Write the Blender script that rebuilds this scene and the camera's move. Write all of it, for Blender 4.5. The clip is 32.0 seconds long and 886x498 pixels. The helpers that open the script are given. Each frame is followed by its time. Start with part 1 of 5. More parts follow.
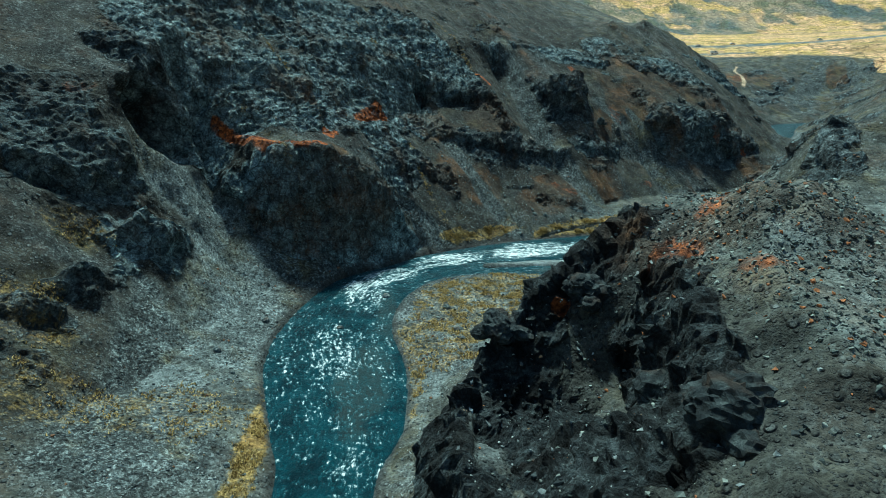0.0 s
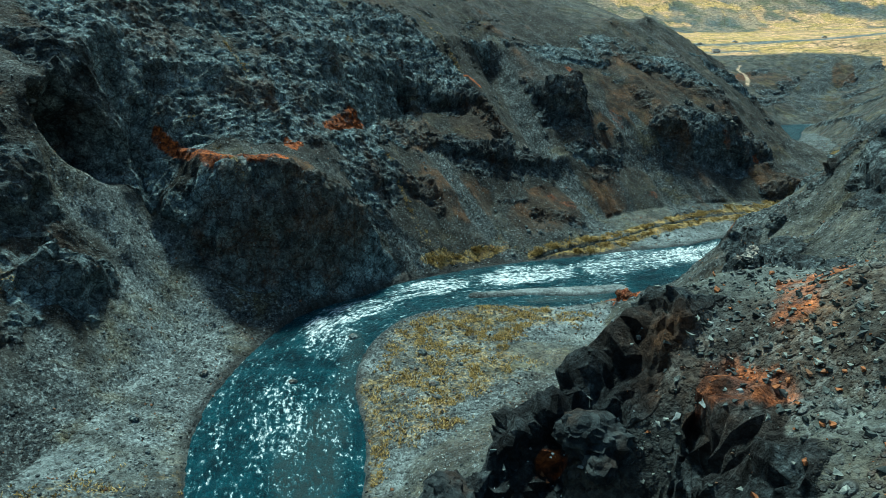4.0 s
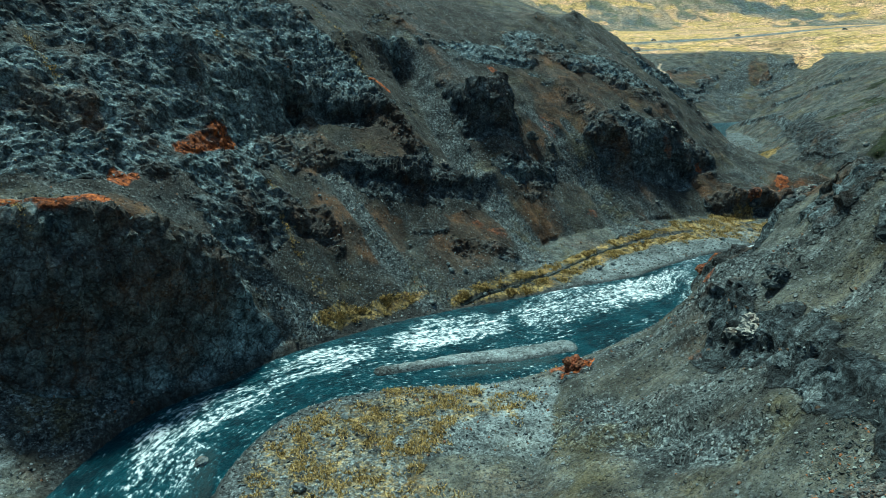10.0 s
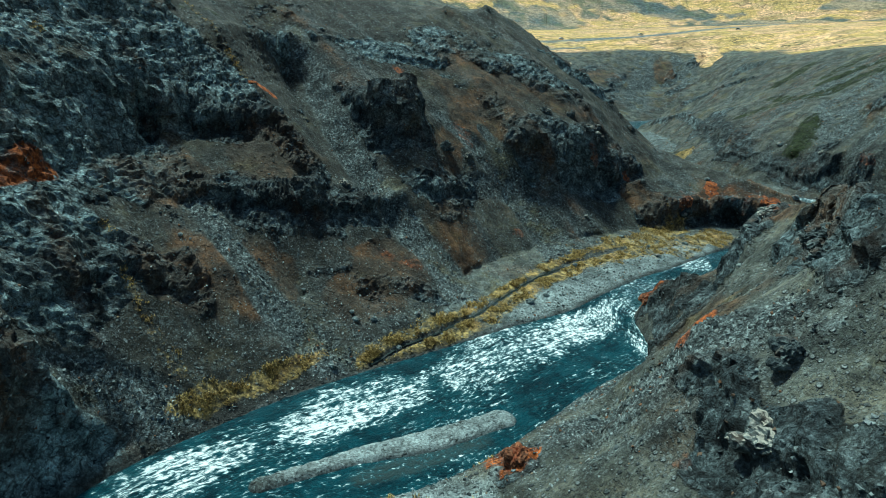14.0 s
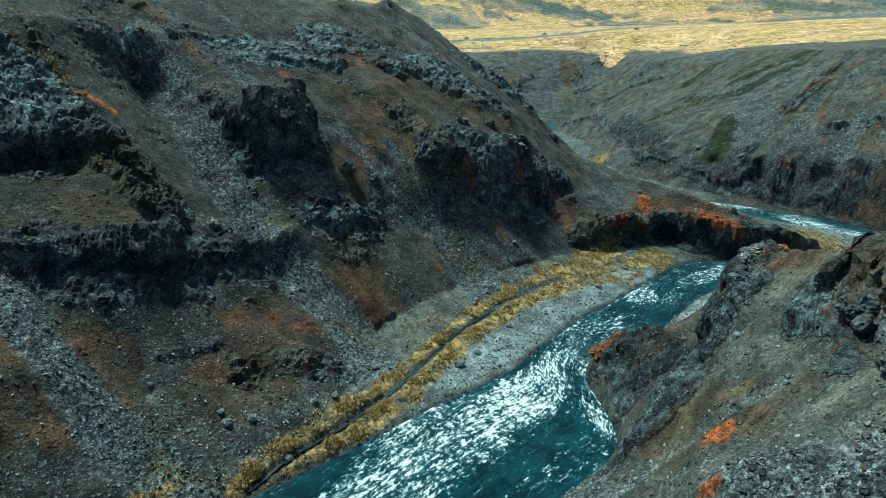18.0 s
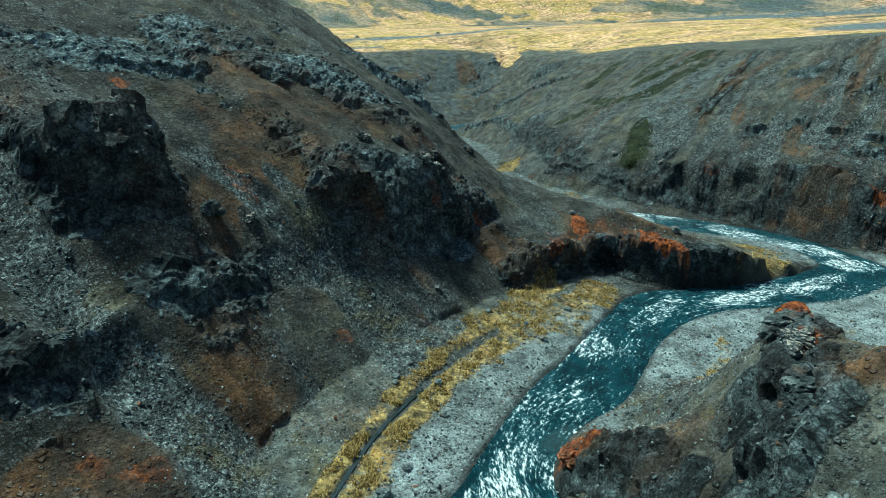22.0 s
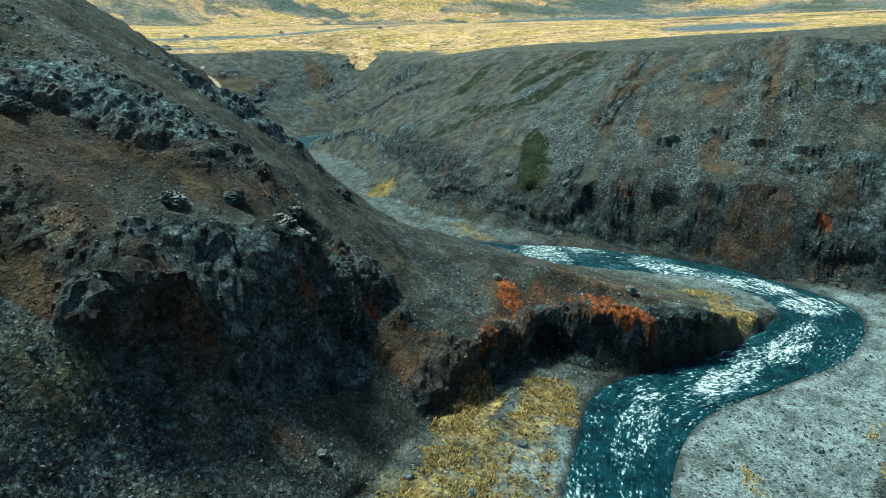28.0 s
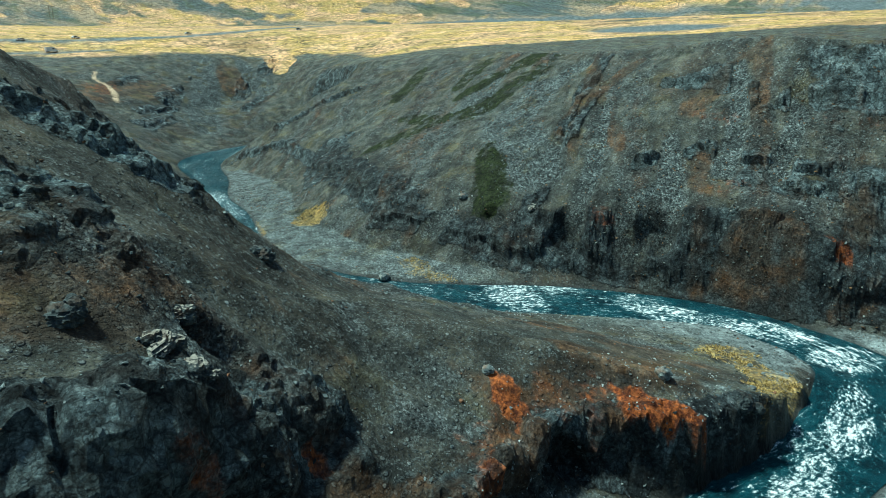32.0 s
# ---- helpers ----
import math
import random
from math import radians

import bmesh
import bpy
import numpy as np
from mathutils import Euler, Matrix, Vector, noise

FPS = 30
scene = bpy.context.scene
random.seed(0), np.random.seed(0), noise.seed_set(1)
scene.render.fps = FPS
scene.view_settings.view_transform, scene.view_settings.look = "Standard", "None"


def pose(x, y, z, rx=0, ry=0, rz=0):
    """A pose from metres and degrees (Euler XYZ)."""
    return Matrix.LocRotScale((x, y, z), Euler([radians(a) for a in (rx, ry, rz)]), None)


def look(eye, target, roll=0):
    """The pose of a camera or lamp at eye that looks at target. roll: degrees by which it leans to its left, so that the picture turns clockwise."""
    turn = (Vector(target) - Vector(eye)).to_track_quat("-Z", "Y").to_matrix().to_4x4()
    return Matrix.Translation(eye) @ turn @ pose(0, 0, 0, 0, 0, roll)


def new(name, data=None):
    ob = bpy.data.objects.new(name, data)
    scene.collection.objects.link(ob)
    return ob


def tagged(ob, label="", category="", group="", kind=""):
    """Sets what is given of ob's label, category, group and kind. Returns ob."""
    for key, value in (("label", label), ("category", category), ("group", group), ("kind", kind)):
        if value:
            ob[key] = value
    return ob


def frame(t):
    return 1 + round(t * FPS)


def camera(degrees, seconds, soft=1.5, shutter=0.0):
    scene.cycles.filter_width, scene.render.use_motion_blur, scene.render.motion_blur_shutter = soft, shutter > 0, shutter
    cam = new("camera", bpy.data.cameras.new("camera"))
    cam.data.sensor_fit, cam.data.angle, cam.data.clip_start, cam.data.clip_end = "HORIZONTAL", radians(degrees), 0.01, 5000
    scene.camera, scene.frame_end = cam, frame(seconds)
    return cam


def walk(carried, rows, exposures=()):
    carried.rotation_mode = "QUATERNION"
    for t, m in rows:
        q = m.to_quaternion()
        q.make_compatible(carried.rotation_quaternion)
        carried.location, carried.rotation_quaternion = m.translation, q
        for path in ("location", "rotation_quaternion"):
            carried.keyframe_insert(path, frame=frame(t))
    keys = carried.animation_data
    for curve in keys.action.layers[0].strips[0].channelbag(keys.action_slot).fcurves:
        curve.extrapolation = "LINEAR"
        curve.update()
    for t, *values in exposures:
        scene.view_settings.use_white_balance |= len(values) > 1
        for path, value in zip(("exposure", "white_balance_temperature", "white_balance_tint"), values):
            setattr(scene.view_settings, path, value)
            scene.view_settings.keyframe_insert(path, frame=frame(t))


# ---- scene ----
cam = camera(71.7, 32.0, soft=0.8)
METRES, EYE, TILT, LEAN, TURN = 160.0, 45.0, -18.0, 0.0, 0.0
ROWS = [
    (0.0, 0.0, 0.0, 0.0, 0.0, 0.0, -0.0),
    (0.5, 0.0025, 0.0109, 0.0034, 0.02, 0.0, 0.02),
    (1.0, 0.0046, 0.0204, 0.0065, 0.03, -0.01, 0.04),
    (1.5, 0.007, 0.0315, 0.01, 0.04, -0.02, 0.08),
    (2.0, 0.0092, 0.0412, 0.0131, 0.05, -0.02, 0.08),
    (2.5, 0.0116, 0.0524, 0.0167, 0.06, -0.03, 0.12),
    (3.0, 0.0137, 0.0623, 0.0199, 0.06, -0.04, 0.14),
    (3.5, 0.0161, 0.0738, 0.0236, 0.02, -0.06, 0.18),
    (5.5, 0.0249, 0.1187, 0.0375, -0.97, -0.07, 0.57),
    (6.0, 0.0269, 0.1295, 0.0409, -1.4, -0.09, 0.73),
    (6.5, 0.0292, 0.142, 0.0448, -1.91, -0.11, 0.89),
    (7.0, 0.0311, 0.1529, 0.0484, -2.37, -0.12, 1.0),
    (7.5, 0.0335, 0.1657, 0.0524, -3.07, -0.14, 1.25),
    (8.0, 0.0357, 0.1769, 0.056, -3.72, -0.17, 1.45),
    (8.5, 0.0384, 0.1901, 0.0601, -4.45, -0.21, 1.69),
    (9.0, 0.0407, 0.2016, 0.0638, -5.14, -0.25, 1.89),
    (9.5, 0.0435, 0.215, 0.0681, -5.9, -0.28, 2.14),
    (10.0, 0.0463, 0.2269, 0.0719, -6.65, -0.33, 2.38),
    (10.5, 0.0493, 0.2408, 0.0762, -7.56, -0.39, 2.65),
    (11.0, 0.0521, 0.2531, 0.0799, -8.42, -0.43, 2.9),
    (11.5, 0.0555, 0.2672, 0.0844, -9.51, -0.52, 3.2),
    (12.0, 0.0586, 0.2797, 0.0884, -10.48, -0.6, 3.49),
    (12.5, 0.0626, 0.2941, 0.0928, -11.56, -0.69, 3.82),
    (13.0, 0.0661, 0.3069, 0.0968, -12.46, -0.76, 4.09),
    (13.5, 0.0703, 0.3216, 0.1015, -13.48, -0.86, 4.4),
    (14.0, 0.0742, 0.3346, 0.1056, -14.38, -0.94, 4.67),
    (14.5, 0.0789, 0.3496, 0.1106, -15.38, -1.05, 4.95),
    (16.5, 0.0985, 0.4034, 0.1273, -19.31, -1.4, 6.19),
    (17.0, 0.1042, 0.4192, 0.1323, -20.44, -1.53, 6.51),
    (17.5, 0.1093, 0.433, 0.1369, -21.42, -1.65, 6.81),
    (18.0, 0.1155, 0.449, 0.1421, -22.61, -1.8, 7.15),
    (18.5, 0.1209, 0.463, 0.1467, -23.69, -1.94, 7.45),
    (19.0, 0.1275, 0.4794, 0.1517, -24.98, -2.11, 7.84),
    (19.5, 0.1332, 0.4937, 0.1563, -26.25, -2.29, 8.16),
    (20.0, 0.1402, 0.5102, 0.1613, -27.56, -2.48, 8.54),
    (20.5, 0.1466, 0.5246, 0.1659, -28.63, -2.64, 8.83),
    (21.0, 0.1542, 0.5411, 0.1711, -29.81, -2.84, 9.14),
    (21.5, 0.1611, 0.5556, 0.1756, -30.85, -3.01, 9.42),
    (22.0, 0.1694, 0.5721, 0.1809, -32.13, -3.23, 9.76),
    (22.5, 0.1768, 0.5864, 0.1854, -33.31, -3.44, 10.07),
    (23.0, 0.1856, 0.6026, 0.1907, -34.68, -3.68, 10.44),
    (23.5, 0.1936, 0.6169, 0.1953, -35.94, -3.93, 10.74),
    (24.0, 0.203, 0.6331, 0.2005, -37.47, -4.21, 11.1),
    (24.5, 0.2116, 0.6472, 0.205, -38.87, -4.47, 11.44),
    (25.0, 0.2216, 0.6634, 0.2101, -40.39, -4.78, 11.78),
    (25.5, 0.2306, 0.6775, 0.2146, -41.51, -5.0, 12.04),
    (27.5, 0.2732, 0.7361, 0.2337, -44.63, -5.66, 12.76),
    (28.0, 0.285, 0.7516, 0.2386, -45.65, -5.86, 12.99),
    (28.5, 0.2956, 0.765, 0.243, -46.58, -6.06, 13.19),
    (29.0, 0.3077, 0.7803, 0.248, -47.56, -6.26, 13.38),
    (29.5, 0.3187, 0.7936, 0.2523, -48.38, -6.44, 13.56),
    (30.0, 0.3314, 0.8089, 0.2572, -49.34, -6.64, 13.76),
    (30.5, 0.3427, 0.8218, 0.2615, -50.0, -6.78, 13.91),
    (31.0, 0.3559, 0.8365, 0.2663, -50.86, -6.96, 14.1),
    (31.5, 0.3678, 0.8493, 0.2705, -51.77, -7.16, 14.28),
    (32.0, 0.3815, 0.864, 0.2754, -52.78, -7.39, 14.47),
]
walk(cam, [(t, pose(0, 0, EYE, TILT, LEAN, TURN) @ pose(METRES * x, METRES * y, METRES * z, 90 + pitch, roll, yaw)) for t, x, y, z, yaw, pitch, roll in ROWS],
     exposures=[(0.0, 0.35, 5300, -21), (32.0, 0.39, 5450, -21)])

# ---- sky, sun and exposure: a bright, thinly clouded sky with a soft high sun ----
SUN_UP, SUN_FROM = 60.0, -16.0
world = bpy.data.worlds.new("sky")
scene.world = world
world.use_nodes = True
sky = world.node_tree.nodes.new("ShaderNodeTexSky")
sky.sky_type, sky.sun_disc = "NISHITA", False
sky.sun_elevation, sky.sun_rotation = radians(SUN_UP), radians(SUN_FROM)
sky.air_density, sky.dust_density, sky.ozone_density = 1.0, 2.0, 1.5
world.node_tree.nodes["Background"].inputs["Strength"].default_value = 0.072
world.node_tree.links.new(sky.outputs["Color"], world.node_tree.nodes["Background"].inputs["Color"])
sun_light = new("sun", bpy.data.lights.new("sun", "SUN"))
sun_light.data.energy, sun_light.data.angle, sun_light.data.color = 4.3, radians(6), (1.0, 0.94, 0.85)
sun_light.matrix_world = look((0, 0, 300), (-math.sin(radians(SUN_FROM)) * math.cos(radians(SUN_UP)) * 100, -math.cos(radians(SUN_FROM)) * math.cos(radians(SUN_UP)) * 100, 300 - 100 * math.sin(radians(SUN_UP))))

# ---- materials ----
class Nodes:
    """A small helper to write node materials line by line."""

    def __init__(self, name):
        self.mat = bpy.data.materials.new(name)
        self.mat.use_nodes = True
        self.tree = self.mat.node_tree
        self.bsdf = self.tree.nodes["Principled BSDF"]
        self.place = self.tree.nodes.new("ShaderNodeTexCoord").outputs["Object"]

    def put(self, socket, value):
        if isinstance(value, bpy.types.NodeSocket):
            self.tree.links.new(value, socket)
        elif isinstance(value, (tuple, list)) and len(value) == 3 and socket.type == "RGBA":
            socket.default_value = (*value, 1)
        else:
            socket.default_value = value

    def attr(self, name):
        n = self.tree.nodes.new("ShaderNodeAttribute")
        n.attribute_name = name
        return n.outputs["Fac"]

    def noise(self, scale, detail=4.0, rough=0.55, vector=None, stretch=None, seed=0.0):
        v = self.place if vector is None else vector
        if stretch or seed:
            m = self.tree.nodes.new("ShaderNodeMapping")
            self.put(m.inputs["Vector"], v)
            m.inputs["Scale"].default_value = stretch or (1, 1, 1)
            m.inputs["Location"].default_value = (seed * 17.3, seed * 5.1, seed * 9.7)
            v = m.outputs["Vector"]
        n = self.tree.nodes.new("ShaderNodeTexNoise")
        self.put(n.inputs["Vector"], v)
        n.inputs["Scale"].default_value, n.inputs["Detail"].default_value, n.inputs["Roughness"].default_value = scale, detail, rough
        return n.outputs["Fac"]

    def cells(self, scale, feature="F1", output="Color", vector=None):
        n = self.tree.nodes.new("ShaderNodeTexVoronoi")
        n.feature = feature
        self.put(n.inputs["Vector"], self.place if vector is None else vector)
        n.inputs["Scale"].default_value = scale
        return n.outputs[output]

    def warped(self, scale, amount):
        n = self.tree.nodes.new("ShaderNodeTexNoise")
        self.put(n.inputs["Vector"], self.place)
        n.inputs["Scale"].default_value, n.inputs["Detail"].default_value = scale, 3
        s = self.tree.nodes.new("ShaderNodeVectorMath")
        s.operation = "MULTIPLY_ADD"
        self.put(s.inputs[0], n.outputs["Color"])
        s.inputs[1].default_value = (amount * 4,) * 3
        self.put(s.inputs[2], self.place)
        return s.outputs["Vector"]

    def math(self, op, a, b=0.0, clamp=False):
        n = self.tree.nodes.new("ShaderNodeMath")
        n.operation, n.use_clamp = op, clamp
        self.put(n.inputs[0], a)
        self.put(n.inputs[1], b)
        return n.outputs[0]

    def band(self, value, low, high, to_low=0.0, to_high=1.0):
        n = self.tree.nodes.new("ShaderNodeMapRange")
        n.interpolation_type = "SMOOTHSTEP"
        self.put(n.inputs["Value"], value)
        for key, v in (("From Min", low), ("From Max", high), ("To Min", to_low), ("To Max", to_high)):
            self.put(n.inputs[key], v)
        return n.outputs["Result"]

    def mix(self, fac, a, b):
        n = self.tree.nodes.new("ShaderNodeMix")
        n.data_type = "RGBA"
        self.put(n.inputs[0], fac)
        self.put(n.inputs[6], a)
        self.put(n.inputs[7], b)
        return n.outputs[2]

    def ramp(self, fac, *stops):
        n = self.tree.nodes.new("ShaderNodeValToRGB")
        el = n.color_ramp.elements
        while len(el) < len(stops):
            el.new(0.5)
        for e, (p, c) in zip(el, stops):
            e.position, e.color = p, (*c, 1)
        self.put(n.inputs["Fac"], fac)
        return n.outputs["Color"]

    def bump(self, height, strength=0.5, distance=0.1, normal=None):
        n = self.tree.nodes.new("ShaderNodeBump")
        n.inputs["Strength"].default_value, n.inputs["Distance"].default_value = strength, distance
        self.put(n.inputs["Height"], height)
        if normal is not None:
            self.put(n.inputs["Normal"], normal)
        return n.outputs["Normal"]

    def random(self):
        return self.tree.nodes.new("ShaderNodeObjectInfo").outputs["Random"]

    def island(self):
        return self.tree.nodes.new("ShaderNodeNewGeometry").outputs["Random Per Island"]

    def done(self, colour, rough=0.9, normal=None, metal=0.0, spec=None):
        self.put(self.bsdf.inputs["Base Color"], colour)
        self.put(self.bsdf.inputs["Roughness"], rough)
        self.put(self.bsdf.inputs["Metallic"], metal)
        if spec is not None:
            self.put(self.bsdf.inputs["Specular IOR Level"], spec)
        if normal is not None:
            self.put(self.bsdf.inputs["Normal"], normal)
        return self.mat


def ground_material():
    n = Nodes("canyon_ground")
    mid, fine = n.noise(0.22, 5, seed=1), n.noise(1.6, 5, 0.65, seed=2)
    grit = n.cells(2.6)
    grit_fine = n.cells(6.5)
    speck = n.mix(0.45, grit, grit_fine)
    grey = n.tree.nodes.new("ShaderNodeRGBToBW")
    n.put(grey.inputs[0], speck)
    speck = grey.outputs[0]
    # brown-grey soil and gravel
    soil = n.ramp(mid, (0.3, (0.046, 0.053, 0.048)), (0.5, (0.098, 0.106, 0.09)), (0.7, (0.175, 0.168, 0.125)))
    soil = n.mix(n.band(n.noise(0.09, 4, seed=5), 0.5, 0.68, 0, 0.7), soil, (0.085, 0.06, 0.04))
    # darker soil and scree on the steep slopes, part of it painted shade
    soil = n.mix(n.math("MULTIPLY", n.attr("slope_shade"), 0.96), soil, n.mix(n.band(mid, 0.3, 0.7), (0.011, 0.0115, 0.0098), (0.04, 0.038, 0.03)))
    scree = n.ramp(speck, (0.2, (0.016, 0.022, 0.025)), (0.5, (0.072, 0.088, 0.09)), (0.8, (0.25, 0.29, 0.285)))
    scree = n.mix(n.math("MULTIPLY", n.attr("slope_shade"), 0.5), scree, n.mix(speck, (0.012, 0.016, 0.018), (0.1, 0.115, 0.118)))
    scree = n.mix(n.math("MULTIPLY", n.attr("pebble"), 0.85), scree, n.mix(speck, (0.165, 0.2, 0.205), (0.4, 0.465, 0.465)))
    colour = n.mix(n.attr("scree"), soil, scree)
    colour = n.mix(n.math("MULTIPLY", n.band(speck, 0.56, 0.74, 0, 0.6), n.band(n.attr("scree"), 0, 1, 0.6, 1)), colour, (0.17, 0.2, 0.2))
    # stones set in the soil, at two sizes
    lumps = None
    for size, share, top in ((1.7, 0.72, (0.2, 0.225, 0.22)), (3.6, 0.6, (0.16, 0.175, 0.17)), (7.5, 0.5, (0.13, 0.14, 0.135))):
        v = n.tree.nodes.new("ShaderNodeTexVoronoi")
        n.put(v.inputs["Vector"], n.place)
        v.inputs["Scale"].default_value = size
        pick = n.tree.nodes.new("ShaderNodeSeparateColor")
        n.put(pick.inputs[0], v.outputs["Color"])
        stone = n.math("MULTIPLY", n.math("GREATER_THAN", pick.outputs[0], share), n.band(v.outputs["Distance"], 0.25, 0.42, 1, 0))
        # contact shade, painted as a dark ring round each stone
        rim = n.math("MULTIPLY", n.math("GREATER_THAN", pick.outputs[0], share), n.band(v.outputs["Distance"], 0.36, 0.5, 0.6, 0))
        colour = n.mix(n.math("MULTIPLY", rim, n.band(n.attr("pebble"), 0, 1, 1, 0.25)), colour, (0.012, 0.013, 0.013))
        colour = n.mix(n.math("MULTIPLY", stone, n.band(n.attr("pebble"), 0, 1, 1, 0.45)), colour, n.mix(pick.outputs[1], (0.03, 0.036, 0.037), top))
        rise = n.math("MULTIPLY", stone, 0.55 / size)
        lumps = rise if lumps is None else n.math("ADD", lumps, rise)
    # dark basalt, with crag shade painted in where the black mask lies
    rock = n.ramp(n.noise(0.5, 7, 0.7, seed=3), (0.31, (0.014, 0.019, 0.021)), (0.44, (0.055, 0.072, 0.078)), (0.55, (0.14, 0.178, 0.188)), (0.68, (0.34, 0.4, 0.4)))
    rock = n.mix(n.band(n.noise(0.13, 4, seed=7), 0.54, 0.7, 0, 0.6), rock, (0.05, 0.042, 0.034))
    light_rock = n.ramp(n.noise(0.6, 8, 0.75, seed=4), (0.34, (0.022, 0.031, 0.035)), (0.43, (0.13, 0.185, 0.2)), (0.53, (0.29, 0.39, 0.41)), (0.66, (0.56, 0.67, 0.67)))
    rock = n.mix(n.band(n.attr("blue"), 0.2, 0.8, 0, 0.85), rock, light_rock)
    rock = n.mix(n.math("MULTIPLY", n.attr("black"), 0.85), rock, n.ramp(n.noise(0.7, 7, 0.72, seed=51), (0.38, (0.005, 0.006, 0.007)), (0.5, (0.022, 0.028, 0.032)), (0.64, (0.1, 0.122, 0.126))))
    crack = n.math("MULTIPLY", n.band(n.cells(0.55, "DISTANCE_TO_EDGE", "Distance", n.warped(0.8, 0.5)), 0.0, 0.1, 0.35, 1), n.band(n.cells(1.5, "DISTANCE_TO_EDGE", "Distance", n.warped(2.0, 0.25)), 0.0, 0.1, 0.5, 1))
    rock = n.mix(crack, (0.004, 0.005, 0.006), rock)
    rock_mask = n.band(n.math("ADD", n.attr("rock"), n.math("MULTIPLY", n.math("SUBTRACT", fine, 0.5), 0.7)), 0.35, 0.6)
    colour = n.mix(rock_mask, colour, rock)
    # brown and rusty soil
    tint = n.math("ADD", n.attr("brown"), n.math("MULTIPLY", n.math("SUBTRACT", mid, 0.5), 1.1))
    colour = n.mix(n.band(tint, 0.38, 0.98, 0, 0.62), colour, n.mix(n.band(n.noise(0.16, 5, 0.65, seed=41), 0.46, 0.62), n.mix(fine, (0.028, 0.02, 0.014), (0.1, 0.067, 0.04)), n.mix(fine, (0.062, 0.028, 0.01), (0.22, 0.105, 0.034))))
    olive = n.math("MULTIPLY", n.band(n.noise(0.11, 6, 0.68, seed=43), 0.52, 0.66, 0, 0.6), n.band(rock_mask, 0, 1, 1, 0.25))
    colour = n.mix(n.math("MULTIPLY", n.math("MULTIPLY", olive, n.band(n.attr("slope_shade"), 0, 1, 1, 0.45)), n.band(n.attr("pebble"), 0, 1, 1, 0.15)), colour, n.mix(fine, (0.05, 0.045, 0.018), (0.17, 0.14, 0.055)))
    rust = n.math("ADD", n.attr("rust"), n.math("MULTIPLY", n.math("SUBTRACT", n.noise(0.9, 6, 0.65, seed=11), 0.5), 0.9))
    colour = n.mix(n.band(rust, 0.32, 0.9), colour, n.mix(n.band(fine, 0.35, 0.65), (0.11, 0.028, 0.011), (0.46, 0.135, 0.032)))
    # the black mask darkens the loose ground between the rocks too
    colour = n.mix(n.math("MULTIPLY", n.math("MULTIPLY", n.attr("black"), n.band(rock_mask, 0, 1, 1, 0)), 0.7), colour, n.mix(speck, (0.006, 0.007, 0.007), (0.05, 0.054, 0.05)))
    # dry grass, moss, pale meadows
    grass = n.math("ADD", n.attr("grass"), n.math("MULTIPLY", n.math("SUBTRACT", n.mix(0.5, n.noise(0.45, 6, 0.7, seed=13), n.noise(2.2, 4, 0.7, seed=14)), 0.5), 2.6))
    straw = n.mix(n.band(fine, 0.35, 0.68), (0.1, 0.078, 0.032), (0.52, 0.37, 0.125))
    straw = n.mix(n.band(n.noise(0.18, 3, seed=17), 0.5, 0.66, 0, 0.55), straw, (0.3, 0.165, 0.035))
    colour = n.mix(n.band(grass, 0.36, 0.95, 0, 0.9), colour, straw)
    moss = n.math("ADD", n.attr("moss"), n.math("MULTIPLY", n.math("SUBTRACT", n.noise(0.5, 6, 0.65, seed=19), 0.5), 2.0))
    colour = n.mix(n.band(moss, 0.42, 0.95), colour, n.mix(n.band(fine, 0.3, 0.7), (0.004, 0.008, 0.002), (0.028, 0.038, 0.01)))
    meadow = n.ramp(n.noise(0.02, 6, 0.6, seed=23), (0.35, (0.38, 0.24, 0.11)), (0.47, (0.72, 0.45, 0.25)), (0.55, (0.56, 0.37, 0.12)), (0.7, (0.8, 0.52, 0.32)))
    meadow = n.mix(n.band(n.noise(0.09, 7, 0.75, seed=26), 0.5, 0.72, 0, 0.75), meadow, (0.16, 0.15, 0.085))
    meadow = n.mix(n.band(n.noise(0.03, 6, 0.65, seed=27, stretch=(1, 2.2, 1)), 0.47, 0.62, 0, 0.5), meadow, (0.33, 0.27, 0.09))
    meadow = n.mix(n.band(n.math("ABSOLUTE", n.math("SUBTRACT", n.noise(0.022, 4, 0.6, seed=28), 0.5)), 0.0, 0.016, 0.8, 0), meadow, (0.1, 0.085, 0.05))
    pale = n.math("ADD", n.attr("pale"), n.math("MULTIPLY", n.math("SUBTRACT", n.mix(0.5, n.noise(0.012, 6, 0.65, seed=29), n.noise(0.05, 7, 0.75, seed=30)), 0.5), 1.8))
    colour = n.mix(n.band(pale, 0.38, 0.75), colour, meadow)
    colour = n.mix(n.attr("tarmac"), colour, n.mix(fine, (0.12, 0.15, 0.16), (0.17, 0.2, 0.21)))
    colour = n.mix(n.attr("path"), colour, (0.55, 0.42, 0.28))
    hill = n.mix(n.band(n.noise(0.02, 7, 0.7, seed=37, stretch=(1, 0.45, 1)), 0.4, 0.62), (0.1, 0.125, 0.125), (0.4, 0.3, 0.19))
    hill = n.mix(n.band(n.noise(0.05, 6, 0.7, seed=38, stretch=(1, 0.3, 1)), 0.48, 0.6, 0, 0.7), hill, (0.09, 0.11, 0.06))
    colour = n.mix(n.math("MULTIPLY", n.attr("hill"), n.band(pale, 0.75, 0.38)), colour, hill)
    scale = n.tree.nodes.new("ShaderNodeVectorMath")
    scale.operation = "SCALE"
    n.put(scale.inputs[0], colour)
    grains = n.tree.nodes.new("ShaderNodeRGBToBW")
